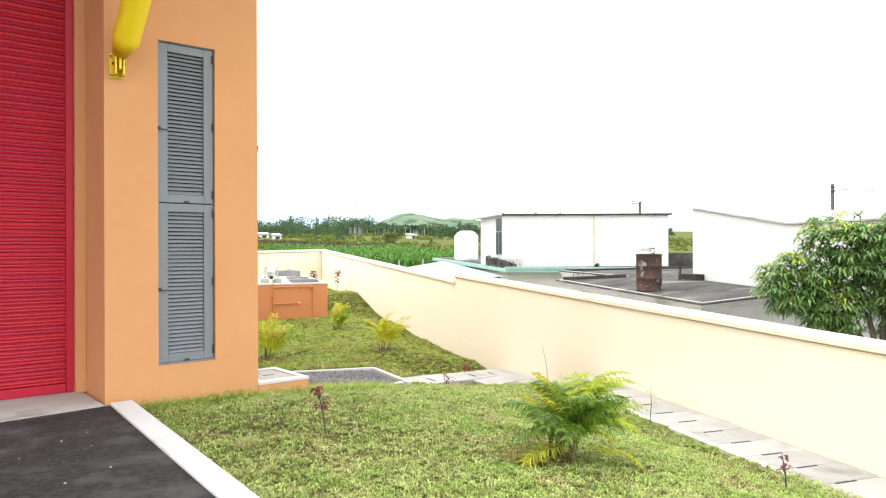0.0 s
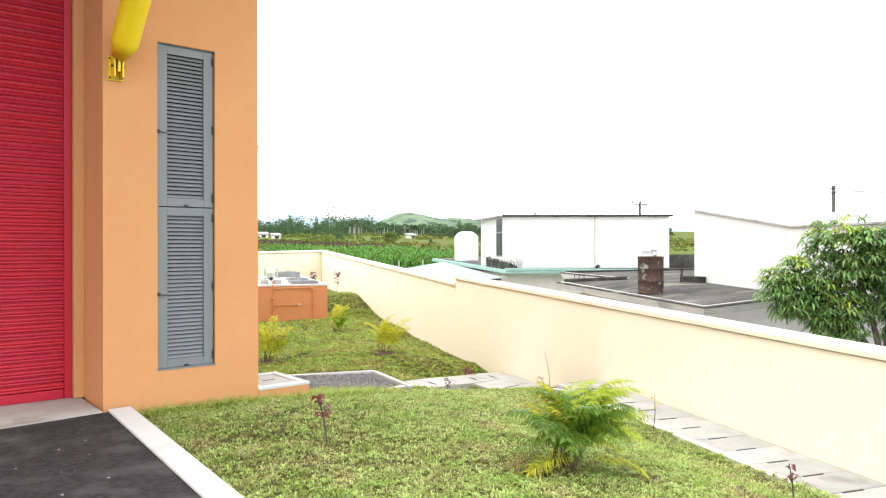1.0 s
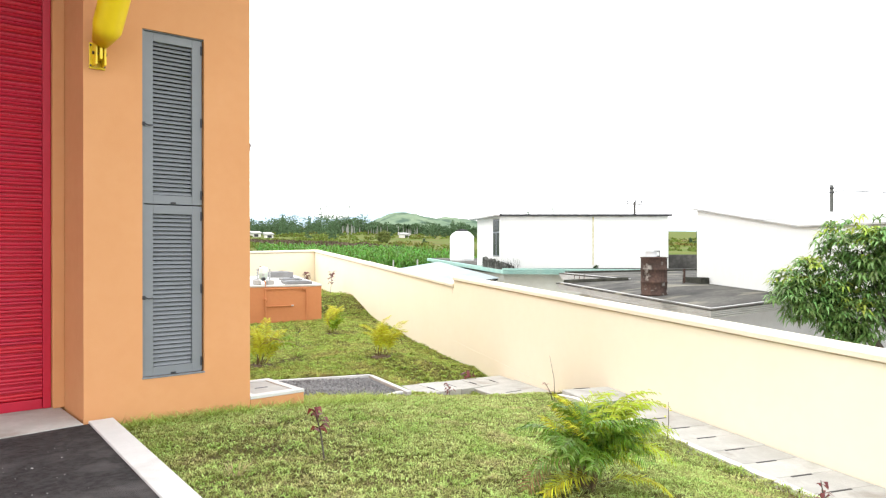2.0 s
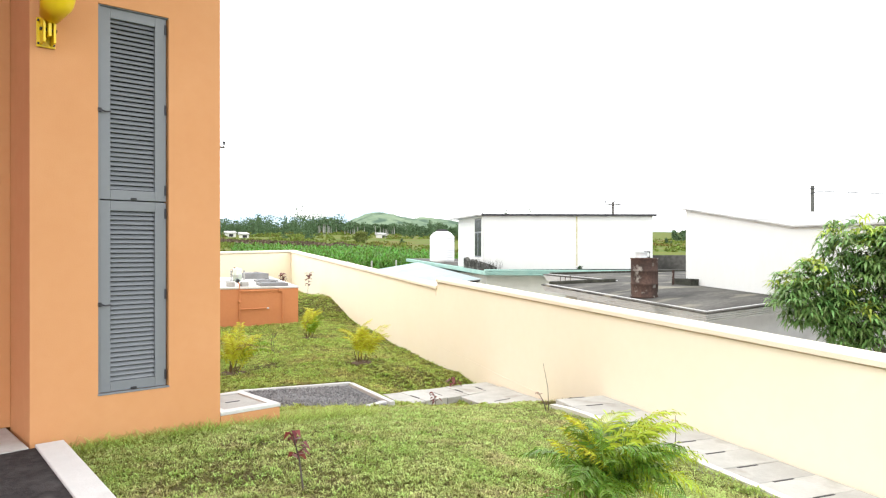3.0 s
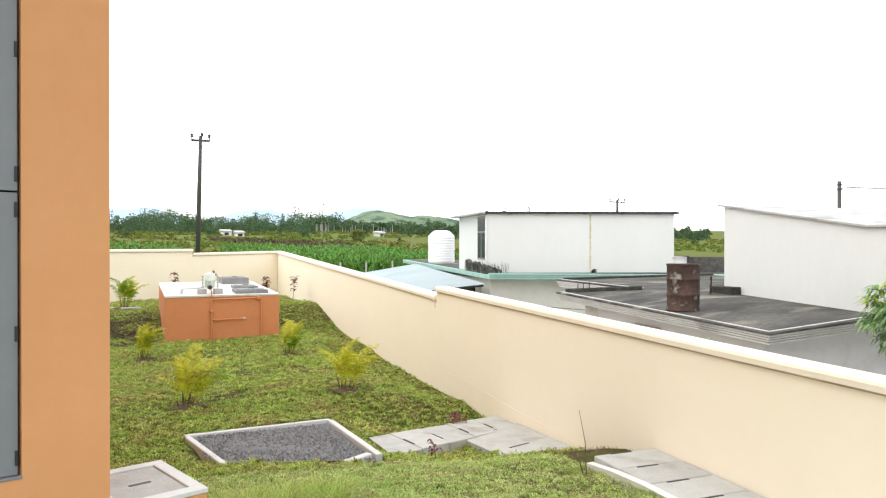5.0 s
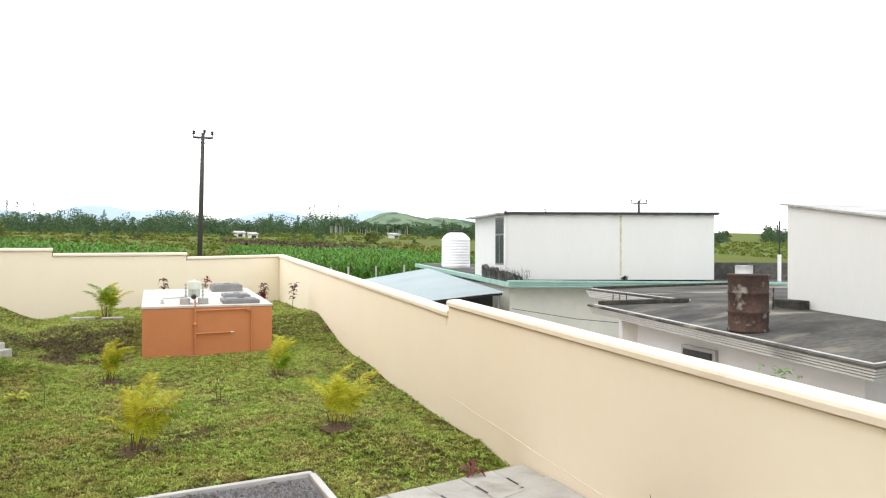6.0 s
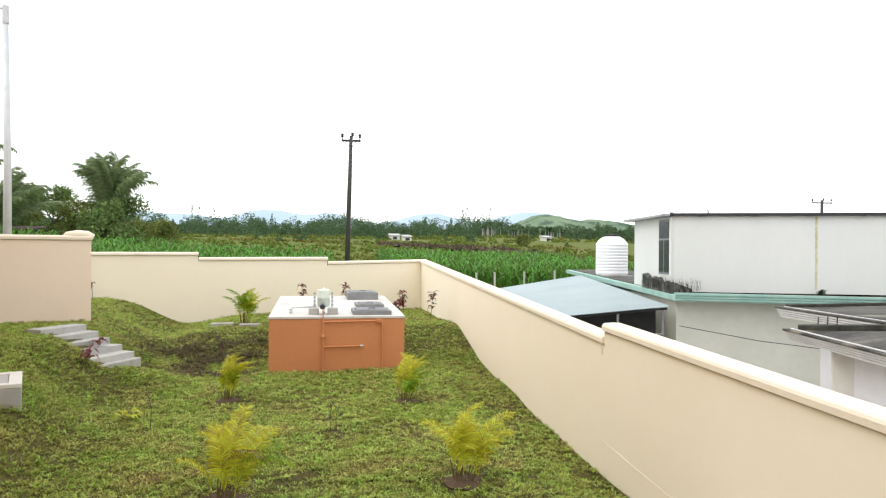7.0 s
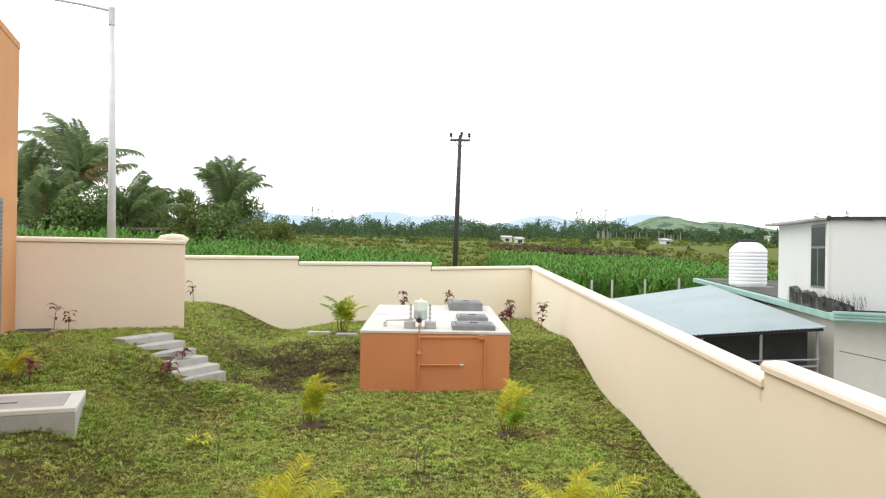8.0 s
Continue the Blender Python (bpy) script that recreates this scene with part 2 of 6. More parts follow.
def lawn_z(x, y):
    z = -0.14
    z += 0.56 * ease((-9.6 - y) / 4.2) * (1 - 0.62 * ease((x - 0.2) / 3.2))
    c = -2.05 - 0.60 * ease((y + 4.5) / 2.0) - 0.75 * ease((y - 2.2) / 3.0)
    z += (0.74 + 0.18 * ease((y + 3.6) / 2.6) - 0.17 * ease((y - 0.4) / 1.8)) * ease((c + 0.55 + 0.5 * ease((y - 3) / 3) - x) / (1.5 + 0.9 * ease((y - 3) / 3))) * ease((y + 9) / 4)
    z += 0.19 * ease((x - 2.5) / 1.5) * ease((y + 3.8) / 2.8) * (1 - ease((y - 3.0) / 2))
    z += 0.09 * ease((y + 2.6) / 2.2) * (1 - ease((y - 0.6) / 1.2)) * (1 - ease((x - 2.4) / 1.2)) * ease((x + 1.0) / 1.0)
    z += 0.27 * math.exp(-((x + 2.15) ** 2 / 0.4 + (y + 0.75) ** 2 / 0.7))
    z -= 0.17 * math.exp(-((x + 3.3) ** 2 / 0.9 + (y + 5.25) ** 2 / 0.3))
    z -= 0.06 * math.exp(-((x - 1.5) ** 2 + (y + 8.7) ** 2) / 1.3)
    z -= 0.12 * ease((x - 2.3) / 0.9) * ease((-11.8 - y) / 3.5)
    z += 0.50 * ease((y - 0.6) / 3.4)
    z += 0.12 * ease((-2.6 - x) / 1.6) * ease((y - 3.5) / 2)
    z -= 0.27 * ease((-1.2 - x) / 2) * ease((y - 1.0) / 3)
    z -= 0.20 * ease((x - 2.8) / 1.4) * ease((y + 9.6) / 2) * (1 - ease((y + 1.0) / 3))
    z -= 0.07 * ease((x - 2.8) / 1.4) * ease((y + 8.0) / 1.5) * (1 - ease((y + 5.2) / 1.5))
    z -= 0.26 * ease((x - 1.6) / 1.3) * ease((y + 11.4) / 1.6) * (1 - ease((y + 8.3) / 1.5))
    if 0.0 < x < 1.72 and -9.62 - 0.5 * x < y < -8.68 + 0.33 * x:
        z = min(z, -0.36)
    run, across = step_frame(x, y)
    if -1.35 < across < 0.2 and -0.5 < run < 1.05:
        z = min(z, 0.80 - 0.415 * run + 0.12 * ease((-0.85 - across) / 0.3))
    if y < -11.4:
        z -= 0.16 * ease((x - 3.44) / 0.2) * ease((-11.4 - y) / 0.5)
    z += 0.02 * math.sin(1.9 * x + 0.7 * y) * math.sin(1.3 * y - 0.4 * x)
    return z


def land_z(x, y):
    d = max(0.0, y - 10)
    far = 0.62 + 0.030 * min(d, 4000) - 0.55 * math.tanh(x / 8.0) * (1 / (1 + (d / 120) ** 2))
    low = -1.9
    k = ease((11.5 - y) / 5.0) * ease((x - 2.0) / 2.4)
    side = ease((x - 15) / 20) * ease((12 - y) / 20)
    z = far * (1 - k) + low * k
    if y < 10:
        z = far * (1 - k) + low * k if x > 0 else 0.72 + 0.02 * (y - 10) * ease((-y) / 20)
    if y > 45 or abs(x) > 60:
        z += 0.8 * noise.noise(Vector((x * 0.011, y * 0.011, 3.0))) * ease((max(y, abs(x)) - 45) / 40)
    return z + 0.05 * side


def inside(x, y):
    """Within the walled lot."""
    return x < WALL_X + 0.06 and y < 9.6 + (x - WALL_X) * 0.338 + 0.06


def ground_z(x, y):
    return lawn_z(x, y) if inside(x, y) else land_z(x, y)


# ---- ground: one sheet to the horizon ----
def spread(a, b, n, power=2.2):
    return [a + (b - a) * (i / n) ** power for i in range(1, n + 1)]


gx = [-9 + 0.28 * i for i in range(47)]
gx = sorted(spread(-9, -2600, 34, 3.2)) + [x for x in gx if x < 4.2] + [4.34, 4.46] + spread(4.46, 20, 22, 1.2) + spread(20, 2600, 30, 3.0)
gv = sorted(spread(-25, -900, 10, 3.0)) + [-25 + 0.3 * i for i in range(115)] + [9.64, 9.76] + spread(9.76, 60, 42, 1.5) + spread(60, 3800, 60, 2.6)


def grid_y(x, v):
    return v + 0.338 * max(-14.0, min(0.0, x - 4.3)) * math.exp(-((v - 9.7) / 5.0) ** 2)


gverts, gfaces, gmats = [], [], []
for v in gv:
    for x in gx:
        y = grid_y(x, v)
        z = lawn_z(x, y) if (x < 4.4 and v < 9.7) else land_z(x, y)
        gverts.append((x, y, z))
nx = len(gx)
for j in range(len(gv) - 1):
    for i in range(nx - 1):
        gfaces.append((j * nx + i, j * nx + i + 1, (j + 1) * nx + i + 1, (j + 1) * nx + i))
        gmats.append(0 if (gx[i] < 4.4 and gv[j] < 9.7) else (2 if gx[i] < 18 and -26 < gv[j] < 4 and gx[i] > 4.3 else 1))
ground = raw("ground", gverts, gfaces, [M_LAWN, M_FIELD, M_BOUNCE_GROUND], smooth=True)
ground.data.polygons.foreach_set("material_index", gmats)
tagged(ground, "uneven green lawn and fields rising to the hills", "ground", kind="structure")

# ---- building frame: x along its front, y into it, origin at the front corner ----
CORNER = pose(-0.791, -12.653, 0, 0, 0, 18.7)


def from_front(s, d, z=0.0):
    return CORNER @ Vector((s, d, z))


# driveway, apron and kerb
drive = part("road", prism([(-14, -16), (-2.60, -16), (-1.53, -0.14), (-14, -1.53)], 0.2, 0.482), M_ASPHALT)
drive.matrix_basis = CORNER
tagged(drive, "worn dark asphalt driveway in front of the doors", "driveway", kind="structure")
apron = part("apron", prism([(-8.5, -0.91), (-1.63, -0.136), (-1.63, 0.9), (-8.5, 0.9)], 0.2, 0.486, 0.004), M_CONC)
apron.matrix_basis = CORNER
tagged(apron, "pale concrete threshold below the red roller door", "threshold", kind="structure")
kerb = part("kerb", prism([(-1.585, -0.11), (-2.68, -16), (-2.53, -16), (-1.375, -0.11)], 0.2, 0.502, 0.008), M_KERB)
kerb.matrix_basis = CORNER
tagged(kerb, "white painted concrete kerb between asphalt and lawn", "kerb", kind="structure")


# ---- boundary walls ----
def wall_run(name, a, b, top_a, top_b, bottom, label, thick=0.2, cap=0.095, hang=0.035, side=1, paint=None):
    """A rendered wall from plan point a to b, its inner face on that line; coping with a rounded top."""
    va, vb = Vector((*a, 0)), Vector((*b, 0))
    d = vb - va
    length = d.length
    ang = math.degrees(math.atan2(d.y, d.x))
    w = thing(name, pose(a[0], a[1], 0, 0, 0, ang), label, "wall", kind="structure")
    y0, y1 = (0, thick) if side > 0 else (-thick, 0)
    top = lambda x, y: top_a + (top_b - top_a) * x / length - cap
    part("wall_body", prism([(0, y0), (length, y0), (length, y1), (0, y1)], bottom, top), paint or M_CREAM, w)
    n = max(2, int(length / 0.5))
    bm = bmesh.new()
    prof = [(y0 - hang, 0.004), (y0 - hang * 0.97, cap * 0.55), (y0 - hang * 0.6, cap * 0.8), (y0 + hang * 0.1, cap * 0.95), (y0 + thick * 0.4, cap),
            (y1 - hang * 0.1, cap * 0.95), (y1 + hang * 0.6, cap * 0.8), (y1 + hang * 0.97, cap * 0.55), (y1 + hang, 0.004)]
    rings = []
    for i in range(n + 1):
        x = length * i / n
        zz = top(x, 0)
        wob = 0.004 * noise.noise(Vector((x * 1.7, a[0], a[1])))
        rings.append([bm.verts.new((x, py + wob, zz + pz + wob)) for py, pz in prof])
    for r0, r1 in zip(rings, rings[1:]):
        for k in range(len(prof) - 1):
            bm.faces.new((r0[k], r0[k + 1], r1[k + 1], r1[k]))
        bm.faces.new((r0[-1], r0[0], r1[0], r1[-1]))
    bm.faces.new(rings[0])
    bm.faces.new(rings[-1][::-1])
    bmesh.ops.recalc_face_normals(bm, faces=list(bm.faces))
    part("coping", bm, M_CAP, w, "pale rounded coping")
    # thin brown strip that paints the overhang's shadow onto the wall
    edge = -0.004 if side > 0 else 0.004
    part("drip_line", prism([(0.01, min(0, edge)), (length - 0.01, min(0, edge)), (length - 0.01, max(0, edge)), (0.01, max(0, edge))], lambda x, y: top(x, y) - 0.017, lambda x, y: top(x, y) - 0.001), M_COPING_SHADE, w, "painted shade line under the coping")
    return w


LOW = -2.2
wall_run("wall_east_1", (WALL_X, -26.0), (WALL_X, -5.86), 0.80, 1.44, LOW, "cream rendered boundary wall with rounded coping", side=-1)
wall_run("wall_east_2", (WALL_X + 0.003, -5.86), (WALL_X + 0.003, 9.75), 1.285, 1.99, LOW, "cream rendered boundary wall stepping down with coping", side=-1)


def back_y(x):
    return 9.5 + 0.338 * (x - 4.2)


wall_run("wall_north_1", (1.22, back_y(1.22)), (4.296, back_y(4.296)), 1.93, 1.99, -0.6, "cream rendered wall at the lot's far corner", side=1)
wall_run("wall_north_2", (-2.43, back_y(-2.43)), (1.22, back_y(1.22)), 2.05, 2.07, -0.6, "cream rendered wall one step higher", side=1)
wall_run("wall_north_3", (-7.4, back_y(-7.4)), (-2.43, back_y(-2.43)), 2.18, 2.20, -0.6, "cream rendered wall at its highest step", side=1)
wall_left = wall_run("wall_west", (-7.2, 1.135), (-3.83, 2.28), 2.56, 2.555, -0.4, "cream rendered wall ending in a raised rounded pier cap", side=1, paint=M_CREAM_BOUNCE)
part("pier_cap", tube([(2.98, 0.1, 2.48), (3.1, 0.1, 2.535), (3.3, 0.1, 2.555), (3.48, 0.1, 2.545), (3.59, 0.1, 2.49)], [0.02, 0.10, 0.12, 0.115, 0.10], 14), M_CAP, wall_left, smooth=True)

# plaster ridge low on the wall
tagged(part("trim", tube([(WALL_X - 0.001, -5.72 - 0.57 * k, 0.015 - 0.0345 * k + 0.006 * math.sin(2.1 * k)) for k in range(11)], [0.001] + [0.0035] * 9 + [0.002], 8), M_CAP), "pale plaster ridge running along the cream wall", "ridge", kind="structure")

# open joints at the wall's steps
for x, z0, z1 in ((-2.43, 1.95, 2.10), (1.22, 1.80, 1.96)):
    y = back_y(x)
    tagged(part("joint", prism([(x - 0.012, y - 0.006), (x + 0.012, y + 0.002), (x + 0.010, y + 0.02), (x - 0.014, y + 0.012)], z0, z1), M_MOSS), "dark open joint at the wall's step", "joint", kind="structure")
tagged(part("joint", block(WALL_X - 0.003, WALL_X + 0.02, -5.81, -5.76, 1.05, 1.19), M_CAP), "shallow pale notch under the coping's end", "joint", kind="structure")

# ---- the orange building ----
ZR = 6.1
bld = thing("fire_station", CORNER, "orange rendered two-storey building with red roller door", "building")
L0, L1, W0, W1 = -1.084, -0.486, 0.80, 4.125
bm = block(-1.597, L0, 0, 0.22, -0.3, ZR)
block(L1, 0, 0, 0.22, -0.3, ZR, into=bm)
block(L0, L1, 0, 0.22, -0.3, W0, into=bm)
block(L0, L1, 0, 0.22, W1, ZR, into=bm)
part("front_wall", bm, M_ORANGE, bld)
part("side_wall", block(-0.22, 0, 0.222, 6.5, -0.4, ZR), M_ORANGE, bld)
part("reveal_wall", block(-1.597, -1.40, 0.222, 0.95, -0.3, ZR), M_ORANGE, bld)
part("lintel", block(-8.0, -1.62, 0.30, 0.62, 5.05, ZR), M_ORANGE, bld)
part("far_pier", block(-8.6, -8.004, 0.0, 0.95, -0.3, ZR), M_ORANGE, bld)
part("roof", block(-8.6, -0.002, 0.0, 6.5, ZR + 0.003, ZR + 0.25, 0.02), M_ORANGE, bld)
part("rear_wall", block(-8.6, -0.224, 6.28, 6.498, -0.4, ZR - 0.002), M_ORANGE, bld)
part("inner_wall", block(-8.0, -1.76, 1.1, 1.2, 0.3, 6.0), M_DARK, bld)
part("canopy", block(-9.0, 0.5, -2.6, -0.004, 6.45, 6.6, 0.02), M_ORANGE, bld)
# wing set back behind it
part("wing_wall", block(-1.30, -1.08, 6.51, 14.93, -0.4, 6.05), M_ORANGE, bld)
part("wing_end_wall", block(-8.6, -1.302, 14.71, 14.93, -0.4, 6.048), M_ORANGE, bld)
part("wing_roof", block(-8.6, -1.07, 6.502, 14.94, 6.053, 6.2, 0.02), M_ORANGE, bld)

# roller door: curtain of ribbed slats
door = part("roller_door", block(-7.95, -1.765, 0.905, 0.93, 0.49, 5.6), M_RED, bld, "closed red ribbed roller door")
bm = bmesh.new()
prof = [(0.010, 0.0), (-0.008, 0.005), (-0.014, 0.017), (-0.010, 0.028), (0.000, 0.032), (-0.010, 0.036), (-0.013, 0.048), (-0.007, 0.060), (0.010, 0.065), (0.010, 0.076)]
vs = [[bm.verts.new((x, 0.9 - 0.12 + py, pz)) for py, pz in prof] for x in (-7.95, -1.778)]
for k in range(len(prof) - 1):
    bm.faces.new((vs[0][k], vs[1][k], vs[1][k + 1], vs[0][k + 1]))
slat0 = part("slat", bm, M_RED, door)
slat0.matrix_basis = pose(0, 0.02, 0.585)
for i in range(1, 66):
    shared("slat", slat0.data, door, pose(0, 0.02, 0.585 + 0.076 * i))
part("bottom_bar", block(-7.95, -1.78, 0.775, 0.82, 0.488, 0.583, 0.006), M_RED, door)
part("side_guide", block(-1.776, -1.704, 0.765, 0.86, 0.488, 5.6, 0.006), M_RED, door)
part("guide_rail", block(-1.70, -1.5985, 0.70, 0.86, 0.49, 5.6, 0.004), M_ORANGE, door, "orange painted guide rail")


def louvre_leaf(z0, z1, name):
    y0 = 0.03
    fr = 0.085
    a, b = L0 + 0.108, L1 - 0.112
    bm = block(L0 + 0.020, a, y0, y0 + 0.05, z0, z1, 0.004)
    block(b, L1 - 0.012, y0, y0 + 0.05, z0, z1, 0.004, into=bm)
    block(a, b, y0 + 0.001, y0 + 0.049, z0, z0 + fr, 0.003, into=bm)
    block(a, b, y0 + 0.001, y0 + 0.049, z1 - fr, z1, 0.003, into=bm)
    leaf = part(name, bm, M_GREY, bld, "grey aluminium louvred shutter leaf, closed")
    n = 36
    pitch = (z1 - z0 - 2 * fr) / n
    s0 = None
    for i in range(n):
        zc = z0 + fr + pitch * (i + 0.5)
        m = pose((a + b) / 2, y0 + 0.027, zc, -38, 0, 0)
        if s0 is None:
            hw = (b - a) / 2
            s0 = part("slat", block(-hw, hw, -0.004, 0.004, -0.0205, 0.0205, 0.0012), M_GREY, leaf)
            s0.matrix_basis = m
        else:
            shared("slat", s0.data, leaf, m)
    # dark sheet added as the shade between the slats
    part("backing", block(a, b, y0 + 0.056, y0 + 0.06, z0 + fr, z1 - fr), M_DARK, leaf, "dark sheet painting the shade behind the slats")
    for f in (0.06, 0.5, 0.94):
        zc = z0 + (z1 - z0) * f
        part("hinge", block(L1 - 0.030, L1 - 0.013, y0 - 0.010, y0 - 0.001, zc - 0.045, zc + 0.045, 0.003), M_BLACK, leaf, "black hinge")
    zc = z0 + (z1 - z0) * 0.46
    bm = block(L0 - 0.008, L0 + 0.03, y0 - 0.03, y0 - 0.001, zc - 0.018, zc + 0.018, 0.004)
    tube([(L0 + 0.03, y0 - 0.02, zc), (L0 + 0.06, y0 - 0.03, zc - 0.012), (L0 + 0.10, y0 - 0.025, zc - 0.006)], 0.006, 6, into=bm)
    part("catch", bm, M_BLACK, leaf, "dark steel holding catch")
    part("knob", block((L0 + L1) / 2 - 0.025, (L0 + L1) / 2 + 0.025, y0 - 0.012, y0 - 0.001, z0 + 0.004, z0 + 0.022, 0.003), M_BLACK, leaf)
    return leaf


louvre_leaf(2.466, W1 - 0.012, "shutter_leaf")
louvre_leaf(W0 + 0.012, 2.456, "shutter_leaf")
# dark filler that paints the shade inside the window opening
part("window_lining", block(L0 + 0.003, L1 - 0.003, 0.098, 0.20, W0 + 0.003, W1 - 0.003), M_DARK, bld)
bm = block(L0 + 0.002, L0 + 0.017, 0.012, 0.09, W0 + 0.012, W1 - 0.004, 0.002)
block(L0 + 0.018, L1 - 0.002, 0.012, 0.09, W1 - 0.011, W1 - 0.003, 0.002, into=bm)
part("window_frame", bm, M_GREY, bld, "slim grey fixed frame")
part("sill_trim", block(L0 - 0.004, L1 + 0.004, -0.006, 0.03, W0 - 0.006, W0 + 0.010, 0.002), M_GREY, bld)
# louvred door at the far end of the wing
wd = part("louvre_door", block(-1.078, -1.055, 12.2, 13.75, 0.62, 3.2, 0.006), M_GREY, bld, "grey louvred metal door")
s0 = None
for i in range(34):
    m = pose(-1.05, 12.98, 0.78 + 0.07 * i, 0, 35, 0)
    if s0 is None:
        s0 = part("slat", block(-0.004, 0.004, -0.68, 0.68, -0.03, 0.03), M_GREY, wd)
        s0.matrix_basis = m
    else:
        shared("slat", s0.data, wd, m)

# yellow strut that carries the canopy
strut = part("canopy_strut", tube([(-1.485, -0.105, 3.872), (-1.483, -0.108, 3.880), (-1.455, -0.205, 3.985), (-1.452, -0.212, 3.995), (-1.448, -0.23, 4.03), (-1.35, -0.75, 4.90), (-1.17, -1.6, 6.35), (-1.16, -1.65, 6.44)], [0.066, 0.072, 0.120, 0.124, 0.126, 0.13, 0.13, 0.07], 28), M_YELLOW, bld, "glossy yellow canopy strut", True)
part("bracket", block(-1.552, -1.415, -0.02, -0.003, 3.665, 3.90, 0.004), M_YELLOW, strut, "yellow wall bracket")
bm = block(-1.53, -1.512, -0.14, -0.021, 3.68, 3.89, 0.004)
block(-1.455, -1.437, -0.14, -0.021, 3.68, 3.89, 0.004, into=bm)
part("lug", bm, M_YELLOW, strut)
part("eye_plate", prism([(-1.495, -0.15), (-1.472, -0.15), (-1.472, -0.05), (-1.495, -0.05)], 3.73, 3.875, 0.004), M_YELLOW, strut)
part("pin", tube([(-1.545, -0.095, 3.79), (-1.422, -0.095, 3.79)], 0.014, 8), M_BLACK, strut)
for sx in (-1.541, -1.426):
    for zz in (3.69, 3.875):
        part("bolt", tube([(sx, -0.021, zz), (sx, -0.032, zz)], 0.009, 6), M_BLACK, strut)

# inspection chamber against the corner
mh = thing("inspection_chamber", CORNER, "orange-sided inspection chamber with a white rim by the wall", "manhole")
part("body", prism([(0.004, 0.0), (0.632, 0.0), (0.632, 0.85), (0.004, 0.85)], -0.2, 0.452, 0.006), M_ORANGE, mh)
bm = block(0.004, 0.638, -0.006, 0.095, 0.454, 0.49, 0.006)
block(0.004, 0.638, 0.765, 0.856, 0.454, 0.49, 0.006, into=bm)
block(0.004, 0.09, 0.097, 0.763, 0.454, 0.489, 0.006, into=bm)
block(0.548, 0.638, 0.097, 0.763, 0.454, 0.489, 0.006, into=bm)
part("rim", bm, M_KERB, mh, "white painted rim")
cov = part("cover", block(0.097, 0.541, 0.104, 0.756, 0.454, 0.478, 0.004), M_CONC, mh, "grey concrete lid")
part("slot", block(0.25, 0.40, 0.40, 0.43, 0.4785, 0.482, 0.001), M_BLACK, cov, "dark lifting slot")

# ---- orange water tank with its pump ----
bx = thing("water_tank_house", pose(0, 0, 0), "low orange concrete water tank with a white top", "water tank")
ztop = lambda x, y: 0.955 + 0.0235 * y
part("body", prism([(0, 0), (2.6, 0), (2.6, 4.5), (0, 4.5)], -0.4, lambda x, y: ztop(x, y), 0.008), M_BOXORANGE, bx)
part("top_slab", prism([(-0.012, -0.012), (2.612, -0.012), (2.612, 4.512), (-0.012, 4.512)], lambda x, y: ztop(x, y) + 0.002, lambda x, y: ztop(x, y) + 0.05, 0.008), M_TANKTOP, bx, "weathered white painted slab")
for x0, x1, y0, y1, h in ((1.60, 2.36, 0.15, 0.95, 0.075), (1.74, 2.34, 1.55, 2.35, 0.06), (1.62, 2.36, 3.35, 4.35, 0.16)):
    z = ztop(0, (y0 + y1) / 2) + 0.05
    bm = block(x0, x1, y0, y0 + 0.07, z - 0.03, z + h, 0.008)
    block(x0, x1, y1 - 0.07, y1, z - 0.03, z + h, 0.008, into=bm)
    block(x0, x0 + 0.07, y0 + 0.071, y1 - 0.071, z - 0.03, z + h - 0.001, 0.008, into=bm)
    block(x1 - 0.07, x1, y0 + 0.071, y1 - 0.071, z - 0.03, z + h - 0.001, 0.008, into=bm)
    hatch = part("hatch", bm, M_HATCHKERB, bx, "grey raised concrete hatch kerb")
    lid = part("lid", block(x0 + 0.075, x1 - 0.075, y0 + 0.075, y1 - 0.075, z - 0.02, z + h + 0.012, 0.006), M_HATCH, hatch, "dull grey steel lid")
    part("lid_handle", tube([((x0 + x1) / 2 - 0.06, y0 + 0.2, z + h + 0.012), ((x0 + x1) / 2 - 0.06, y0 + 0.2, z + h + 0.04), ((x0 + x1) / 2 + 0.06, y0 + 0.2, z + h + 0.04), ((x0 + x1) / 2 + 0.06, y0 + 0.2, z + h + 0.012)], 0.008, 6), M_BLACK, lid)
ps = thing("pump_set", pose(1.01, 0.42, ztop(0, 0.4) + 0.05), "small pump with a white pressure vessel on the tank", "pump")
for sx in (-0.17, 0.2):
    part("foot_block", block(sx - 0.10, sx + 0.10, -0.12, 0.12, 0, 0.12, 0.01), M_CONC, ps)
part("vessel", lathe([(0.06, 0.13), (0.118, 0.15), (0.124, 0.17), (0.124, 0.31), (0.127, 0.315), (0.124, 0.32), (0.124, 0.455), (0.116, 0.48), (0.03, 0.492), (0.022, 0.52)], 24, at=(0.02, 0.08, 0)), M_VESSEL, ps, "pale greenish pressure vessel", True)
for sx in (-0.155, 0.19):
    part("frame_leg", tube([(sx, -0.02, 0.12), (sx, 0.0, 0.44)], 0.016, 8), M_GALV, ps)
    for k in range(4):
        part("clamp", tube([(sx, -0.01, 0.17 + 0.075 * k), (sx, -0.01, 0.195 + 0.075 * k)], 0.026, 8), M_GREYFAS, ps)
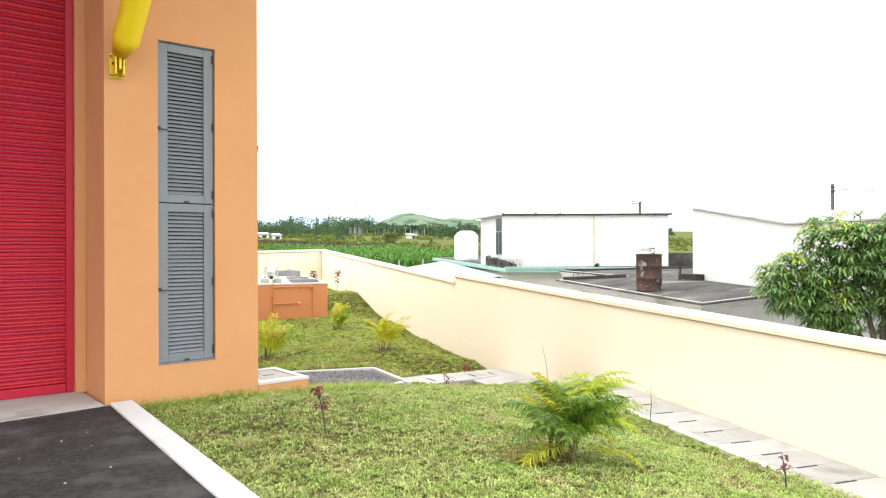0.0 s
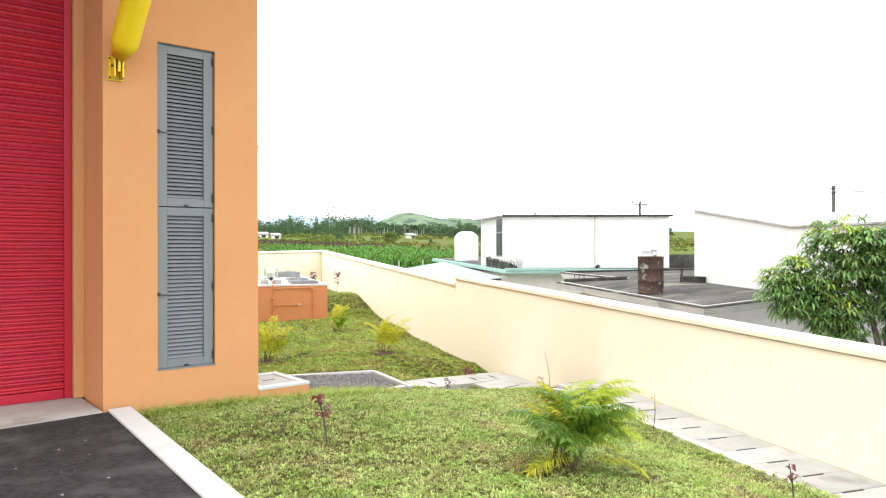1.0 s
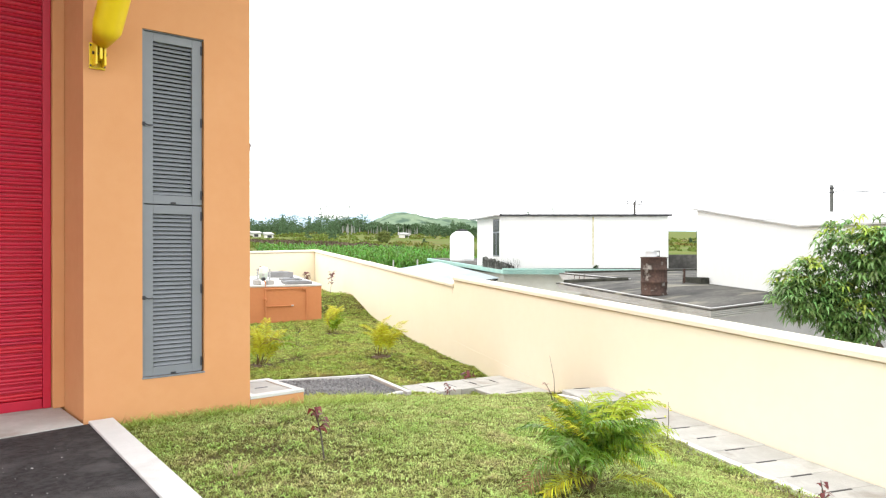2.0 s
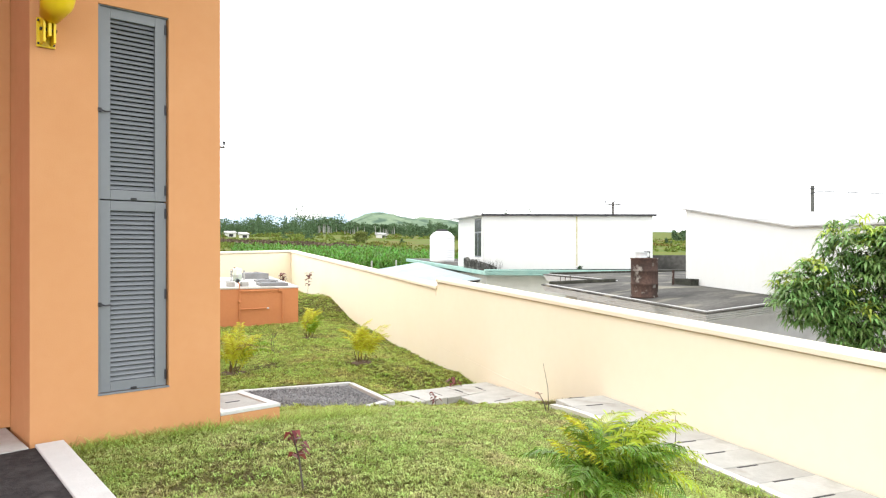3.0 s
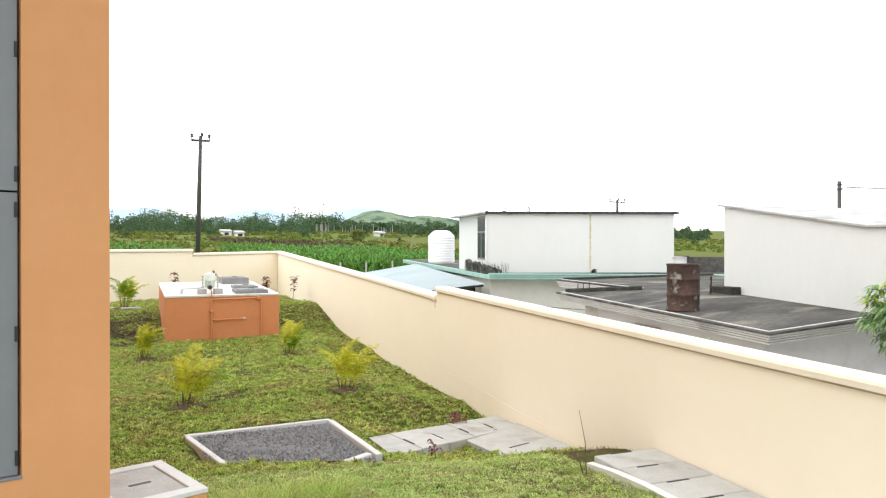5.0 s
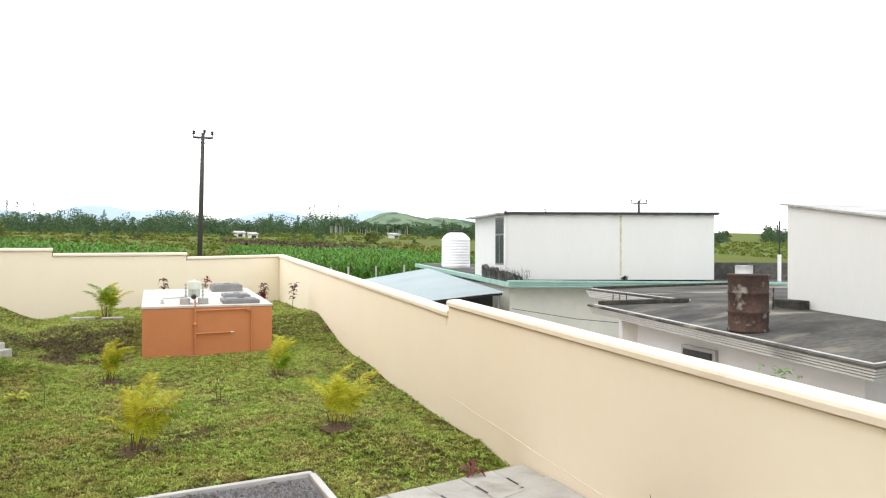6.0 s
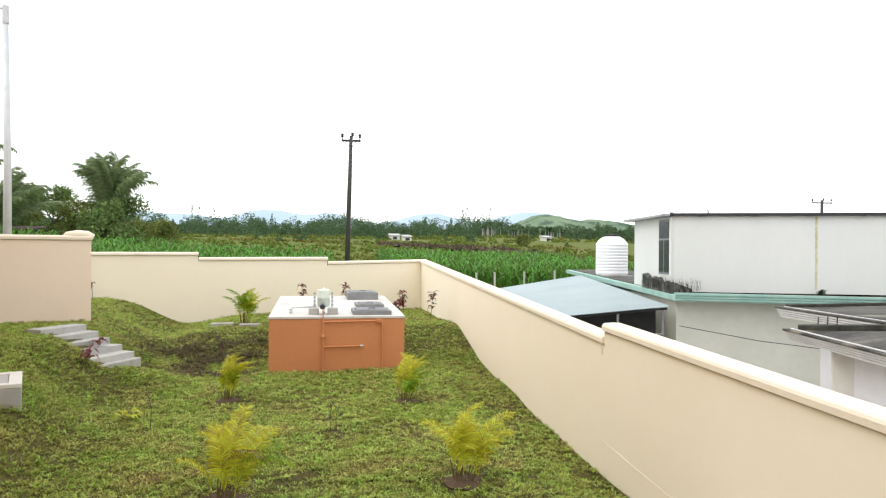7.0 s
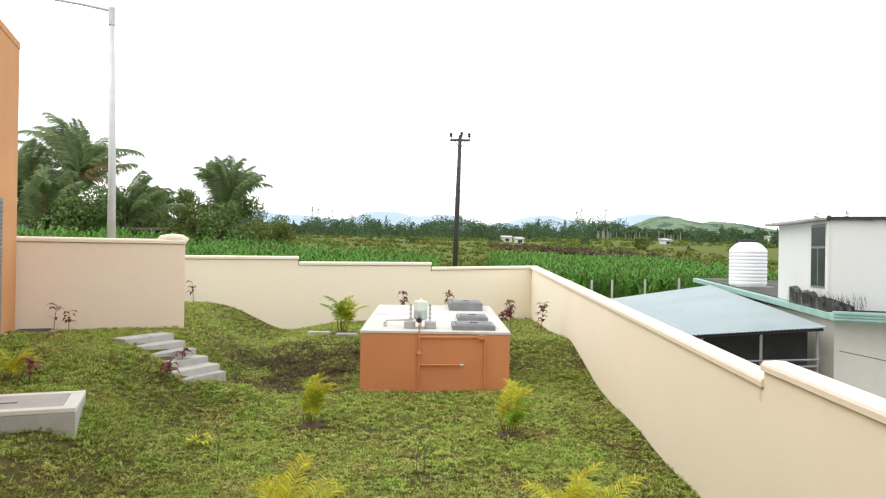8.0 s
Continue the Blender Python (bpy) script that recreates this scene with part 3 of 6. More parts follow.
part("motor", tube([(0.0, -0.20, 0.16), (0.0, -0.17, 0.16), (0.0, -0.05, 0.16), (0.0, -0.02, 0.16)], [0.045, 0.058, 0.06, 0.04], 16), M_MOTOR, ps, "green-grey pump motor")
part("motor_fan_cover", tube([(0.0, -0.235, 0.16), (0.0, -0.20, 0.16)], [0.04, 0.05], 14), M_BLACK, ps)
part("gauge", tube([(0.0, -0.10, 0.25), (0.0, -0.10, 0.31)], [0.03, 0.03], 10), M_GREYFAS, ps)
part("coupling", tube([(0.03, -0.12, 0.10), (0.03, -0.30, 0.05)], 0.02, 8), M_GALV, ps)
part("suction_pipe", tube([(-0.12, -0.02, 0.16), (-0.35, 0.1, 0.13), (-0.60, 0.14, 0.12), (-0.62, 0.14, 0.0)], 0.018, 8), M_GALV, ps)
part("valve", lathe([(0.03, 0.0), (0.04, 0.04), (0.02, 0.07), (0.05, 0.09)], 10, at=(-0.62, 0.14, 0.0)), M_GALV, ps)
pp = thing("pipework", pose(0, 0, 0), "orange painted pipes fixed to the tank's front", "pipe")
part("riser", tube([(1.02, 0.25, 1.12), (1.02, -0.03, 1.10), (1.02, -0.035, 0.9), (1.02, -0.035, -0.05)], 0.017, 8), M_BOXORANGE, pp)
part("header_pipe", tube([(1.04, -0.035, 0.90), (2.14, -0.035, 0.915), (2.16, -0.035, 0.90), (2.16, -0.035, -0.05)], 0.014, 8), M_BOXORANGE, pp)
part("branch", tube([(1.04, -0.035, 0.42), (1.76, -0.035, 0.43)], 0.016, 8), M_BOXORANGE, pp)
part("tap", tube([(1.74, -0.035, 0.43), (1.80, -0.05, 0.43)], [0.022, 0.014], 8), M_GALV, pp)
part("elbow", block(2.05, 2.14, -0.06, -0.002, 0.87, 0.95, 0.01), M_BOXORANGE, pp)
part("stopcock", lathe([(0.03, -0.04), (0.045, 0.0), (0.03, 0.04)], 10, at=(1.02, -0.035, 0.62)), M_BOXORANGE, pp)

# ---- neighbouring houses ----
NG = -1.95
v1, v2 = Vector((0.934, -0.358)), Vector((0.153, 0.988))


def wh(a, b):
    p = Vector((9.225, 1.836)) + v1 * a + v2 * b
    return (p.x, p.y)


house = thing("white_house", pose(0, 0, 0), "white two-storey flat-roofed house with mildew stains", "house")
part("upper_wall", prism([wh(0, 0), wh(5.78, 0), wh(5.78, 3.1), wh(0, 3.1)], 1.35, 3.14), M_WHITEWALL, house, "white washed upper storey")
part("roof", prism([wh(-0.24, -0.06), wh(5.86, -0.06), wh(5.86, 3.4), wh(-0.24, 3.4)], 3.145, 3.20, 0.01), M_GREYFAS, house, "thin grey roof slab")
part("roof_edge", prism([wh(-0.08, -0.09), wh(5.88, -0.09), wh(5.88, -0.062), wh(-0.08, -0.062)], 3.15, 3.215), M_BLACK, house, "dark roof edge")
part("lower_wall", prism([wh(0.02, -0.25), wh(9.0, -0.25), wh(9.0, 12), wh(0.02, 12)], NG - 0.2, 1.16), M_LOWWALL, house)
slabz = lambda x, y: 1.17 + 0.018 * (y - 1.2)
part("floor_slab", prism([wh(-0.16, -0.74), wh(9.2, -0.74), wh(9.2, 12.2), wh(-0.16, 12.2)], slabz, lambda x, y: slabz(x, y) + 0.14, 0.01), M_GREENFAS, house, "sea-green slab edge")
part("roof_terrace", prism([wh(0.0, -0.6), wh(9.0, -0.6), wh(9.0, 12.0), wh(0.0, 12.0)], lambda x, y: slabz(x, y) + 0.143, lambda x, y: slabz(x, y) + 0.16), M_DARKROOF, house)
part("slab_lip", prism([wh(-0.2, -0.78), wh(9.2, -0.78), wh(9.2, -0.742), wh(-0.2, -0.742)], lambda x, y: slabz(x, y) + 0.145, lambda x, y: slabz(x, y) + 0.20, 0.008), M_GREENFAS, house, "paler moulded lip")
for dz in (0.03, 0.085):
    part("moulding", prism([wh(-0.19, -0.765), wh(9.2, -0.765), wh(9.2, -0.742), wh(-0.19, -0.742)], lambda x, y: slabz(x, y) + dz, lambda x, y: slabz(x, y) + dz + 0.022, 0.003), M_GREENFAS, house)
wp = part("window", prism([wh(-0.012, 0.12), wh(0.02, 0.12), wh(0.02, 0.95), wh(-0.012, 0.95)], 1.75, 3.08), M_GREY, house, "tall narrow grey window")
part("pane", prism([wh(-0.02, 0.18), wh(-0.013, 0.18), wh(-0.013, 0.90), wh(-0.02, 0.90)], 1.80, 2.58), M_GLASS, wp)
part("pane", prism([wh(-0.02, 0.18), wh(-0.013, 0.18), wh(-0.013, 0.90), wh(-0.02, 0.90)], 2.63, 3.02), M_GLASS, wp)
part("glazing_bar", prism([wh(-0.026, 0.51), wh(-0.0205, 0.51), wh(-0.0205, 0.545), wh(-0.026, 0.545)], 1.80, 2.58), M_GREY, wp)
part("jamb", prism([wh(-0.035, -0.02), wh(-0.002, -0.02), wh(-0.002, 0.10), wh(-0.035, 0.10)], 1.70, 3.12), M_WHITEWALL, house)

shed = thing("lean_to_shed", pose(0, 0, 0), "lean-to shed with a pale blue sheet roof", "shed")
FR, FL, BL, BR = Vector((8.86, 1.25, 1.05)), Vector((5.6, 2.5, 0.64)), Vector((7.0, 11, 0.89)), Vector((10.35, 10.8, 1.42))
bm = bmesh.new()
N = 96
rows = []
for i in range(N + 1):
    t = i / N
    a, b = FL.lerp(FR, t), BL.lerp(BR, t)
    off = Vector((0, 0, 0.007 * math.cos(i * math.pi)))
    rows.append([bm.verts.new(a + off), bm.verts.new(b + off), bm.verts.new(a + off - Vector((0, 0, 0.012))), bm.verts.new(b + off - Vector((0, 0, 0.012)))])
for r0, r1 in zip(rows, rows[1:]):
    bm.faces.new((r0[0], r1[0], r1[1], r0[1]))
    bm.faces.new((r0[2], r0[3], r1[3], r1[2]))
    bm.faces.new((r0[0], r0[2], r1[2], r1[0]))
    bm.faces.new((r0[1], r1[1], r1[3], r0[3]))
part("sheet_roof", bm, M_SHEDROOF, shed, "pale blue corrugated metal sheets")
for t in (0.03, 0.36, 0.68, 0.97):
    p = FL.lerp(FR, t) + Vector((0.02, 0.12, -0.05))
    part("post", tube([(p.x, p.y, NG - 0.1), (p.x, p.y, p.z)], 0.03, 8), M_HATCHKERB, shed)
part("eave_rail", tube([FL + Vector((0.02, 0.1, -0.06)), FR + Vector((0.0, 0.1, -0.06))], 0.03, 6), M_DARK, shed)
p, q = FL.lerp(FR, 0.02), FL.lerp(FR, 0.98)
for k in range(5):
    z = -0.55 - 0.13 * k
    a, b = p + Vector((0, 0.1, 0)), q + Vector((0, 0.1, 0))
    part("slat", tube([(a.x, a.y, 0.64 + z), (b.x, b.y, 0.95 + z)], 0.022, 6), M_HATCHKERB, shed)
# dark panel added so the open shed looks shaded inside
part("shade_screen", prism([(5.75, 3.3), (8.95, 2.1), (8.97, 2.16), (5.77, 3.36)], NG - 0.1, lambda x, y: 0.60 + 0.125 * (x - 5.75)), M_DARK, shed, "dark panel painting the shed's shaded interior")

grey = thing("grey_house", pose(0, 0, 0), "grey flat-roofed house with stained moulded eaves", "house")
rz = lambda x, y: 0.975 + 0.024 * (y + 10.5) + 0.15 * ease((x - 7.4) / 1.6)
outline = [(7.19, -10.53), (9.0, -10.71), (13.8, -11.2), (14.6, -1.75), (9.06, -2.28), (9.23, -5.3), (7.82, -4.24)]
inset = [(7.65, -10.05), (9.0, -10.21), (13.4, -10.7), (14.1, -2.35), (9.55, -2.85), (9.7, -6.2), (8.2, -5.1)]
for corner in ([(7.19, -10.53), (9.0, -10.71), (9.23, -5.3), (7.82, -4.24)], [(9.004, -10.71), (13.8, -11.2), (14.6, -1.75), (9.06, -2.28), (9.234, -5.3)]):
    part("roof_slab", prism(corner, lambda x, y: rz(x, y) - 0.028, rz), M_DARKROOF, grey, "blackened flat concrete roof")


def shrink(poly, k):
    c = Vector((10.6, -6.8))
    return [((Vector(p) - c) * (1 - k) + c)[:] for p in poly]


for k, (a, b) in enumerate(((0.034, 0.062), (0.071, 0.099), (0.108, 0.136), (0.145, 0.175))):
    part("eave_moulding", prism(shrink(outline, 0.006 * (k + 1)), lambda x, y, b=b: rz(x, y) - b, lambda x, y, a=a: rz(x, y) - a, 0.004), M_EAVE, grey)
part("wall", prism(inset, NG - 0.2, lambda x, y: rz(x, y) - 0.178), M_GREYWALL, grey)


def along(p, q, w, z0, z1, name, material, parent, label=""):
    d = (Vector(q) - Vector(p)).normalized()
    n = Vector((-d.y, d.x)) * w
    a, b = Vector(p), Vector(q)
    return part(name, prism([a[:], b[:], (b + n)[:], (a + n)[:]], z0, z1, 0.008), material, parent, label)


along((7.27, -10.44), (7.86, -4.36), -0.032, rz, lambda x, y: rz(x, y) + 0.018, "roof_lip", M_EAVE, grey)
along((7.95, -4.42), (9.22, -5.40), -0.12, rz, lambda x, y: rz(x, y) + 0.07, "roof_lip", M_MOSS, grey, "black mossy roof lip")
along((9.33, -5.3), (9.15, -2.4), -0.032, rz, lambda x, y: rz(x, y) + 0.018, "roof_lip", M_EAVE, grey)
along((9.2, -2.38), (14.5, -1.87), -0.12, rz, lambda x, y: rz(x, y) + 0.05, "roof_lip", M_MOSS, grey, "black mossy roof lip")
along((9.0, -10.62), (13.6, -11.08), 0.032, rz, lambda x, y: rz(x, y) + 0.018, "roof_lip", M_EAVE, grey)
along((7.3, -10.45), (8.998, -10.62), 0.032, rz, lambda x, y: rz(x, y) + 0.018, "roof_lip", M_EAVE, grey)
gw = part("window", prism([(7.87, -7.50), (7.99, -7.50), (8.035, -6.72), (7.915, -6.72)], 0.22, 0.70), M_GREYFAS, grey, "small window under a projecting hood")
part("pane", prism([(7.845, -7.43), (7.875, -7.43), (7.915, -6.79), (7.885, -6.79)], 0.27, 0.65), M_GLASS, gw)
for z in (0.40, 0.52):
    part("bar", tube([(7.835, -7.43, z), (7.875, -6.79, z)], 0.01, 6), M_DARK, gw)
part("pilaster", prism([(7.98, -5.12), (8.18, -5.27), (8.30, -5.08), (8.10, -4.93)], NG, 0.90), M_WHITE, grey, "white corner pilaster")
# gable block on the grey roof
part("upper_block", prism([(10.36, -6.55), (9.62, -10.2), (9.1, -13.8), (13.5, -13.9), (14.5, -6.9)], lambda x, y: rz(x, y) - 0.16, lambda x, y: 2.42 + 0.55 * ease((y + 10.6) / 4.3) ** 1.0), M_WHITEWALL, grey, "white washed block with a sloping top")
part("block_roof", prism([(10.33, -6.4), (9.56, -10.2), (9.02, -13.85), (13.5, -13.95), (14.6, -6.75)], lambda x, y: 2.424 + 0.55 * ease((y + 10.6) / 4.3), lambda x, y: 2.455 + 0.55 * ease((y + 10.6) / 4.3)), M_GREYFAS, grey, "thin dark sheet roof")


# ---- paths, drains and small works in the garden ----
def slab_path(name, quad_at, n, label, slots=True, gap=0.004):
    """A row of n concrete cover slabs; quad_at(t) gives the two edge points of the row at t from 0 to 1."""
    w = thing(name, pose(0, 0, 0), label, "drain cover", kind="structure")
    for i in range(n):
        a0, b0 = quad_at(i / n)
        a1, b1 = quad_at((i + 1) / n)
        g = gap / max(0.01, (a1 - a0).length)
        a0, a1 = a0.lerp(a1, g), a1.lerp(a0, g)
        b0, b1 = b0.lerp(b1, g), b1.lerp(b0, g)
        tilt = random.uniform(-0.006, 0.006)
        bm = bmesh.new()
        top = [bm.verts.new(p + Vector((0, 0, tilt))) for p in (a0, b0, b1, a1)]
        low = [bm.verts.new(p - Vector((0, 0, 0.12))) for p in (a0, b0, b1, a1)]
        bm.faces.new(top)
        for k in range(4):
            bm.faces.new((top[k], low[k], low[(k + 1) % 4], top[(k + 1) % 4]))
        bmesh.ops.recalc_face_normals(bm, faces=list(bm.faces))
        bevelled(bm, 0.008, 1)
        s = part("slab", bm, M_CONC, w)
        if slots:
            c0, c1 = a0.lerp(b0, 0.25), a0.lerp(b0, 0.58)
            d = (a1 - a0).normalized() * 0.02
            up = Vector((0, 0, 0.0045 + tilt))
            bm = bmesh.new()
            t4 = [bm.verts.new(p + up) for p in (c0 + d * 0.2, c1 + d * 0.2, c1 + d * 1.2, c0 + d * 1.2)]
            l4 = [bm.verts.new(v.co - Vector((0, 0, 0.02))) for v in t4]
            bm.faces.new(t4)
            for k in range(4):
                bm.faces.new((t4[k], l4[k], l4[(k + 1) % 4], t4[(k + 1) % 4]))
            bmesh.ops.recalc_face_normals(bm, faces=list(bm.faces))
            part("slot", bm, M_BLACK, s, "dark lifting slot")
    return w


def walk_edge(t):
    y = -11.69 - 12.36 * t
    z = 0.055 + 0.033 * (y + 12)
    return Vector((3.53, y, z)), Vector((4.285, y, z - 0.01))


slab_path("walkway_1", walk_edge, 30, "pale concrete slab path along the cream wall")
bm = bmesh.new()
for i in range(31):
    a, b = walk_edge(i / 30)
    a = a - Vector((0, 0, 0.07 * max(0.0, 1 - i / 1.5)))
    for dx, dz in ((-0.09, 0.012), (-0.008, 0.014), (-0.008, -0.12), (-0.09, -0.12)):
        bm.verts.new(a + Vector((dx, 0, dz)))
bm.verts.ensure_lookup_table()
for i in range(30):
    for k in range(4):
        bm.faces.new((bm.verts[4 * i + k], bm.verts[4 * i + (k + 1) % 4], bm.verts[4 * i + 4 + (k + 1) % 4], bm.verts[4 * i + 4 + k]))
bm.faces.new([bm.verts[k] for k in range(4)])
bmesh.ops.recalc_face_normals(bm, faces=list(bm.faces))
tagged(part("edging", bm, M_WHITE), "whitish concrete edging beside the slab path", "edging", kind="structure")


def drain_edge(t):
    a = Vector((1.90, -9.02, -0.255)).lerp(Vector((4.27, -8.22, -0.355)), t)
    b = Vector((2.02, -9.98, -0.215)).lerp(Vector((4.27, -8.93, -0.345)), t)
    return b, a


slab_path("walkway_2", drain_edge, 5, "concrete drain slabs crossing the lawn to the wall")


def low_edge(t):
    y = -9.35 - 2.1 * t
    return Vector((3.20 + 0.20 * t, y, -0.30 + 0.02 * t)), Vector((4.285, y + 0.55 * (1 - t), -0.325 + 0.02 * t))


slab_path("walkway_3", low_edge, 3, "half-grown-over concrete slabs beside the wall")

pit = thing("gravel_bed", pose(0, 0, 0), "triangular gravel bed with a whitewashed kerb", "gravel bed", kind="structure")
PL_, PT_, PR_ = Vector((-0.12, -8.63, -0.08)), Vector((1.78, -8.03, -0.20)), Vector((1.765, -10.26, -0.09))


def bar(a, b, w, h, name, material, parent, inward):
    d = (b - a).normalized()
    n = Vector((-d.y, d.x, 0)) * inward
    bm = bmesh.new()
    top = [bm.verts.new(p) for p in (a, b, b + n * w, a + n * w)]
    low = [bm.verts.new(v.co - Vector((0, 0, h))) for v in top]
    bm.faces.new(top)
    bm.faces.new(low[::-1])
    for k in range(4):
        bm.faces.new((top[k], low[k], low[(k + 1) % 4], top[(k + 1) % 4]))
    bmesh.ops.recalc_face_normals(bm, faces=list(bm.faces))
    bevelled(bm, 0.008, 1)
    return part(name, bm, material, parent)


bar(PL_, PT_, 0.065, 0.3, "kerb_stone", M_KERB, pit, -1)
bar(PT_ + Vector((0.045, -0.09, 0)), PR_ + Vector((0.045, 0, 0)), 0.078, 0.3, "kerb_stone", M_KERB, pit, -1)
bar(PL_ + Vector((0.01, -0.095, -0.002)), Vector((0.16, -9.95, -0.085)), 0.07, 0.3, "kerb_stone", M_KERB, pit, 1)
bar(PR_ + Vector((-0.058, 0.05, -0.003)), Vector((1.40, -10.36, -0.10)), 0.085, 0.3, "kerb_stone", M_KERB, pit, -1)
bm = bmesh.new()
gp = [bm.verts.new(p) for p in (Vector((-0.02, -8.72, -0.105)), Vector((0.12, -9.85, -0.115)), Vector((1.72, -10.3, -0.145)), Vector((1.74, -8.12, -0.245)))]
bm.faces.new(gp)
part("gravel_base", bm, M_GRAVEL, pit)
gv_, gf_ = [], []
rng = np.random.RandomState(5)
count = 0
while count < 3600:
    a, b = rng.rand(), rng.rand()
    x, y = 0.03 + 1.66 * a, -10.36 + 2.3 * b
    up = -8.66 + 0.31 * x
    dn = -9.62 - 0.45 * x
    if not dn < y < up - 0.08:
        continue
    count += 1
    z = -0.10 - 0.11 * (x / 1.6) * ((y + 10.2) / 2.2) - 0.02 * x
    r = 0.012 + 0.02 * rng.rand()
    i0 = len(gv_)
    for k in range(4):
        q = k * 1.57 + rng.rand()
        gv_.append((x + r * math.cos(q), y + r * math.sin(q), z - 0.01 + 0.01 * rng.rand()))
    gv_.append((x, y, z + r * (0.4 + 0.6 * rng.rand())))
    gf_ += [(i0 + k, i0 + (k + 1) % 4, i0 + 4) for k in range(4)]
tagged(raw("gravel", gv_, gf_, M_GRAVEL), "loose dark grey gravel in the bed", "gravel", kind="stuff")

# garden steps down the bank
st = thing("garden_steps", pose(-3.33, 0.32, 0, 0, 0, -27), "pale concrete garden steps set into the bank", "steps")
for k in range(6):
    z = 0.87 - 0.112 * k
    part("step", block(-0.32 + 0.27 * k, 0.27 * k + 0.006 * (k % 2) - (0.13 if k == 5 else 0), -1.03, 0.0, z - 0.24, z, 0.012), M_CONC, st)

# second chamber in the lawn
m2 = thing("inspection_chamber", pose(-2.52, -4.81, 0, 0, 0, 20), "grey concrete inspection chamber standing in the grass", "manhole")
part("body", block(-1.45, 0.0, 0.0, 0.98, 0.1, 0.64, 0.008), M_CONC, m2)
bm = block(-1.45, 0.0, -0.002, 0.13, 0.642, 0.69, 0.006)
block(-1.45, 0.0, 0.85, 0.982, 0.642, 0.69, 0.006, into=bm)
block(-0.14, 0.001, 0.132, 0.848, 0.642, 0.689, 0.006, into=bm)
block(-1.45, -1.3, 0.132, 0.848, 0.642, 0.689, 0.006, into=bm)
part("rim", bm, M_WHITE, m2, "whitish rim")
cv = part("cover", block(-1.295, -0.145, 0.137, 0.843, 0.642, 0.682, 0.004), M_CONC, m2)
part("slot", block(-0.82, -0.62, 0.46, 0.49, 0.6825, 0.687, 0.001), M_BLACK, cv)
m3 = thing("inspection_chamber", pose(-6.35, 1.0, 0, 0, 0, 18.7), "low mossy chamber cover at the wall's foot", "manhole")
part("body", block(-0.2, 0.55, -0.35, 0.2, 0.6, 0.80, 0.008), M_CONC, m3)
part("cover", block(-0.1, 0.45, -0.27, 0.12, 0.802, 0.82, 0.004), M_DARKROOF, m3)
for x, y, l in ((-1.45, 4.75, 0.55), (-0.75, 4.45, 0.5)):
    tagged(part("concrete_slab", block(x - l / 2, x + l / 2, y - 0.12, y + 0.12, lawn_z(x, y) - 0.1, lawn_z(x, y) + 0.07, 0.01), M_CONC), "pale concrete slab lying behind the tank", "slab", "slabs behind the tank")


# ---- poles ----
def street_lamp(x, y, z0):
    e = thing("street_lamp", pose(x, y, z0), "tall galvanised street lamp mast with an outreach arm", "street lamp")
    part("base_plate", block(-0.2, 0.2, -0.2, 0.2, 0, 0.03, 0.005), M_GALV, e)
    part("mast", tube([(0, 0, 0.0), (-0.02, 0, 3.5), (-0.09, 0, 7.2)], [0.105, 0.085, 0.058], 16), M_GALV, e, "", True)
    part("collar", tube([(-0.085, 0, 6.85), (-0.09, 0, 7.28)], 0.075, 14), M_GALV, e)
    a = part("arm", tube([(-0.09, 0, 7.2), (-0.8, -0.05, 7.33), (-2.1, -0.1, 7.52)], [0.035, 0.032, 0.03], 10), M_GALV, e)
    part("lamp_head", block(-2.75, -2.05, -0.22, 0.02, 7.46, 7.60, 0.04), M_GALV, a)


street_lamp(-6.47, 4.85, 0.85)


def utility_pole(x, y, z0, z1, r, arm, lean, label):
    e = thing("utility_pole", pose(x, y, z0), label, "utility pole")
    h = z1 - z0
    part("pole", tube([(-lean, 0, 0), (-lean * 0.4, 0, h * 0.6), (0, 0, h)], [r, r * 0.85, r * 0.62], 12), M_POLE, e, "", True)
    part("crossarm", block(-arm, arm, -0.05, 0.05, h - 0.28, h - 0.18, 0.01), M_POLE, e)
    for k, sx in enumerate((-arm * 0.92, arm * 0.15, arm * 0.92)):
        b = h - 0.18 + (0.06 if k == 1 else 0)
        part("insulator", lathe([(0.025, 0), (0.028, 0.10), (0.085, 0.13), (0.05, 0.18), (0.085, 0.22), (0.04, 0.29)], 10, at=(sx, 0, b)), M_BLACK, e)
    for s in (-1, 1):
        part("brace", tube([(s * arm * 0.6, -0.06, h - 0.24), (0, -0.07, h - 0.62)], 0.014, 6), M_POLE, e)
    for z in (h * 0.58, h * 0.63, h * 0.72):
        part("step_bolt", tube([(-0.22, 0, z), (0, 0, z)], 0.012, 6), M_BLACK, e)
    return e


utility_pole(2.47, 20.8, 0.7, 7.80, 0.125, 0.46, 0.17, "dark timber power pole with three insulators")
utility_pole(42.75, 39.7, 0.0, 6.75, 0.17, 0.95, 0.0, "distant power pole behind the white house")
M_POST = mat("weathered_post", (0.13, 0.13, 0.125), 0.9, (0.08, 0.08, 0.075), 2, 0.7, 0.4, 30, streak=(1, 1, 0.2))
cp = thing("concrete_post", pose(26.8, 3.5, -1.8), "grey concrete service post behind the houses", "post")
part("post", prism([(-0.055, -0.055), (0.055, -0.055), (0.055, 0.055), (-0.055, 0.055)], 0, 6.72), M_POST, cp)
part("wire_bracket", tube([(0.05, 0, 6.42), (0.42, -0.2, 6.46)], 0.02, 6), M_BLACK, cp)
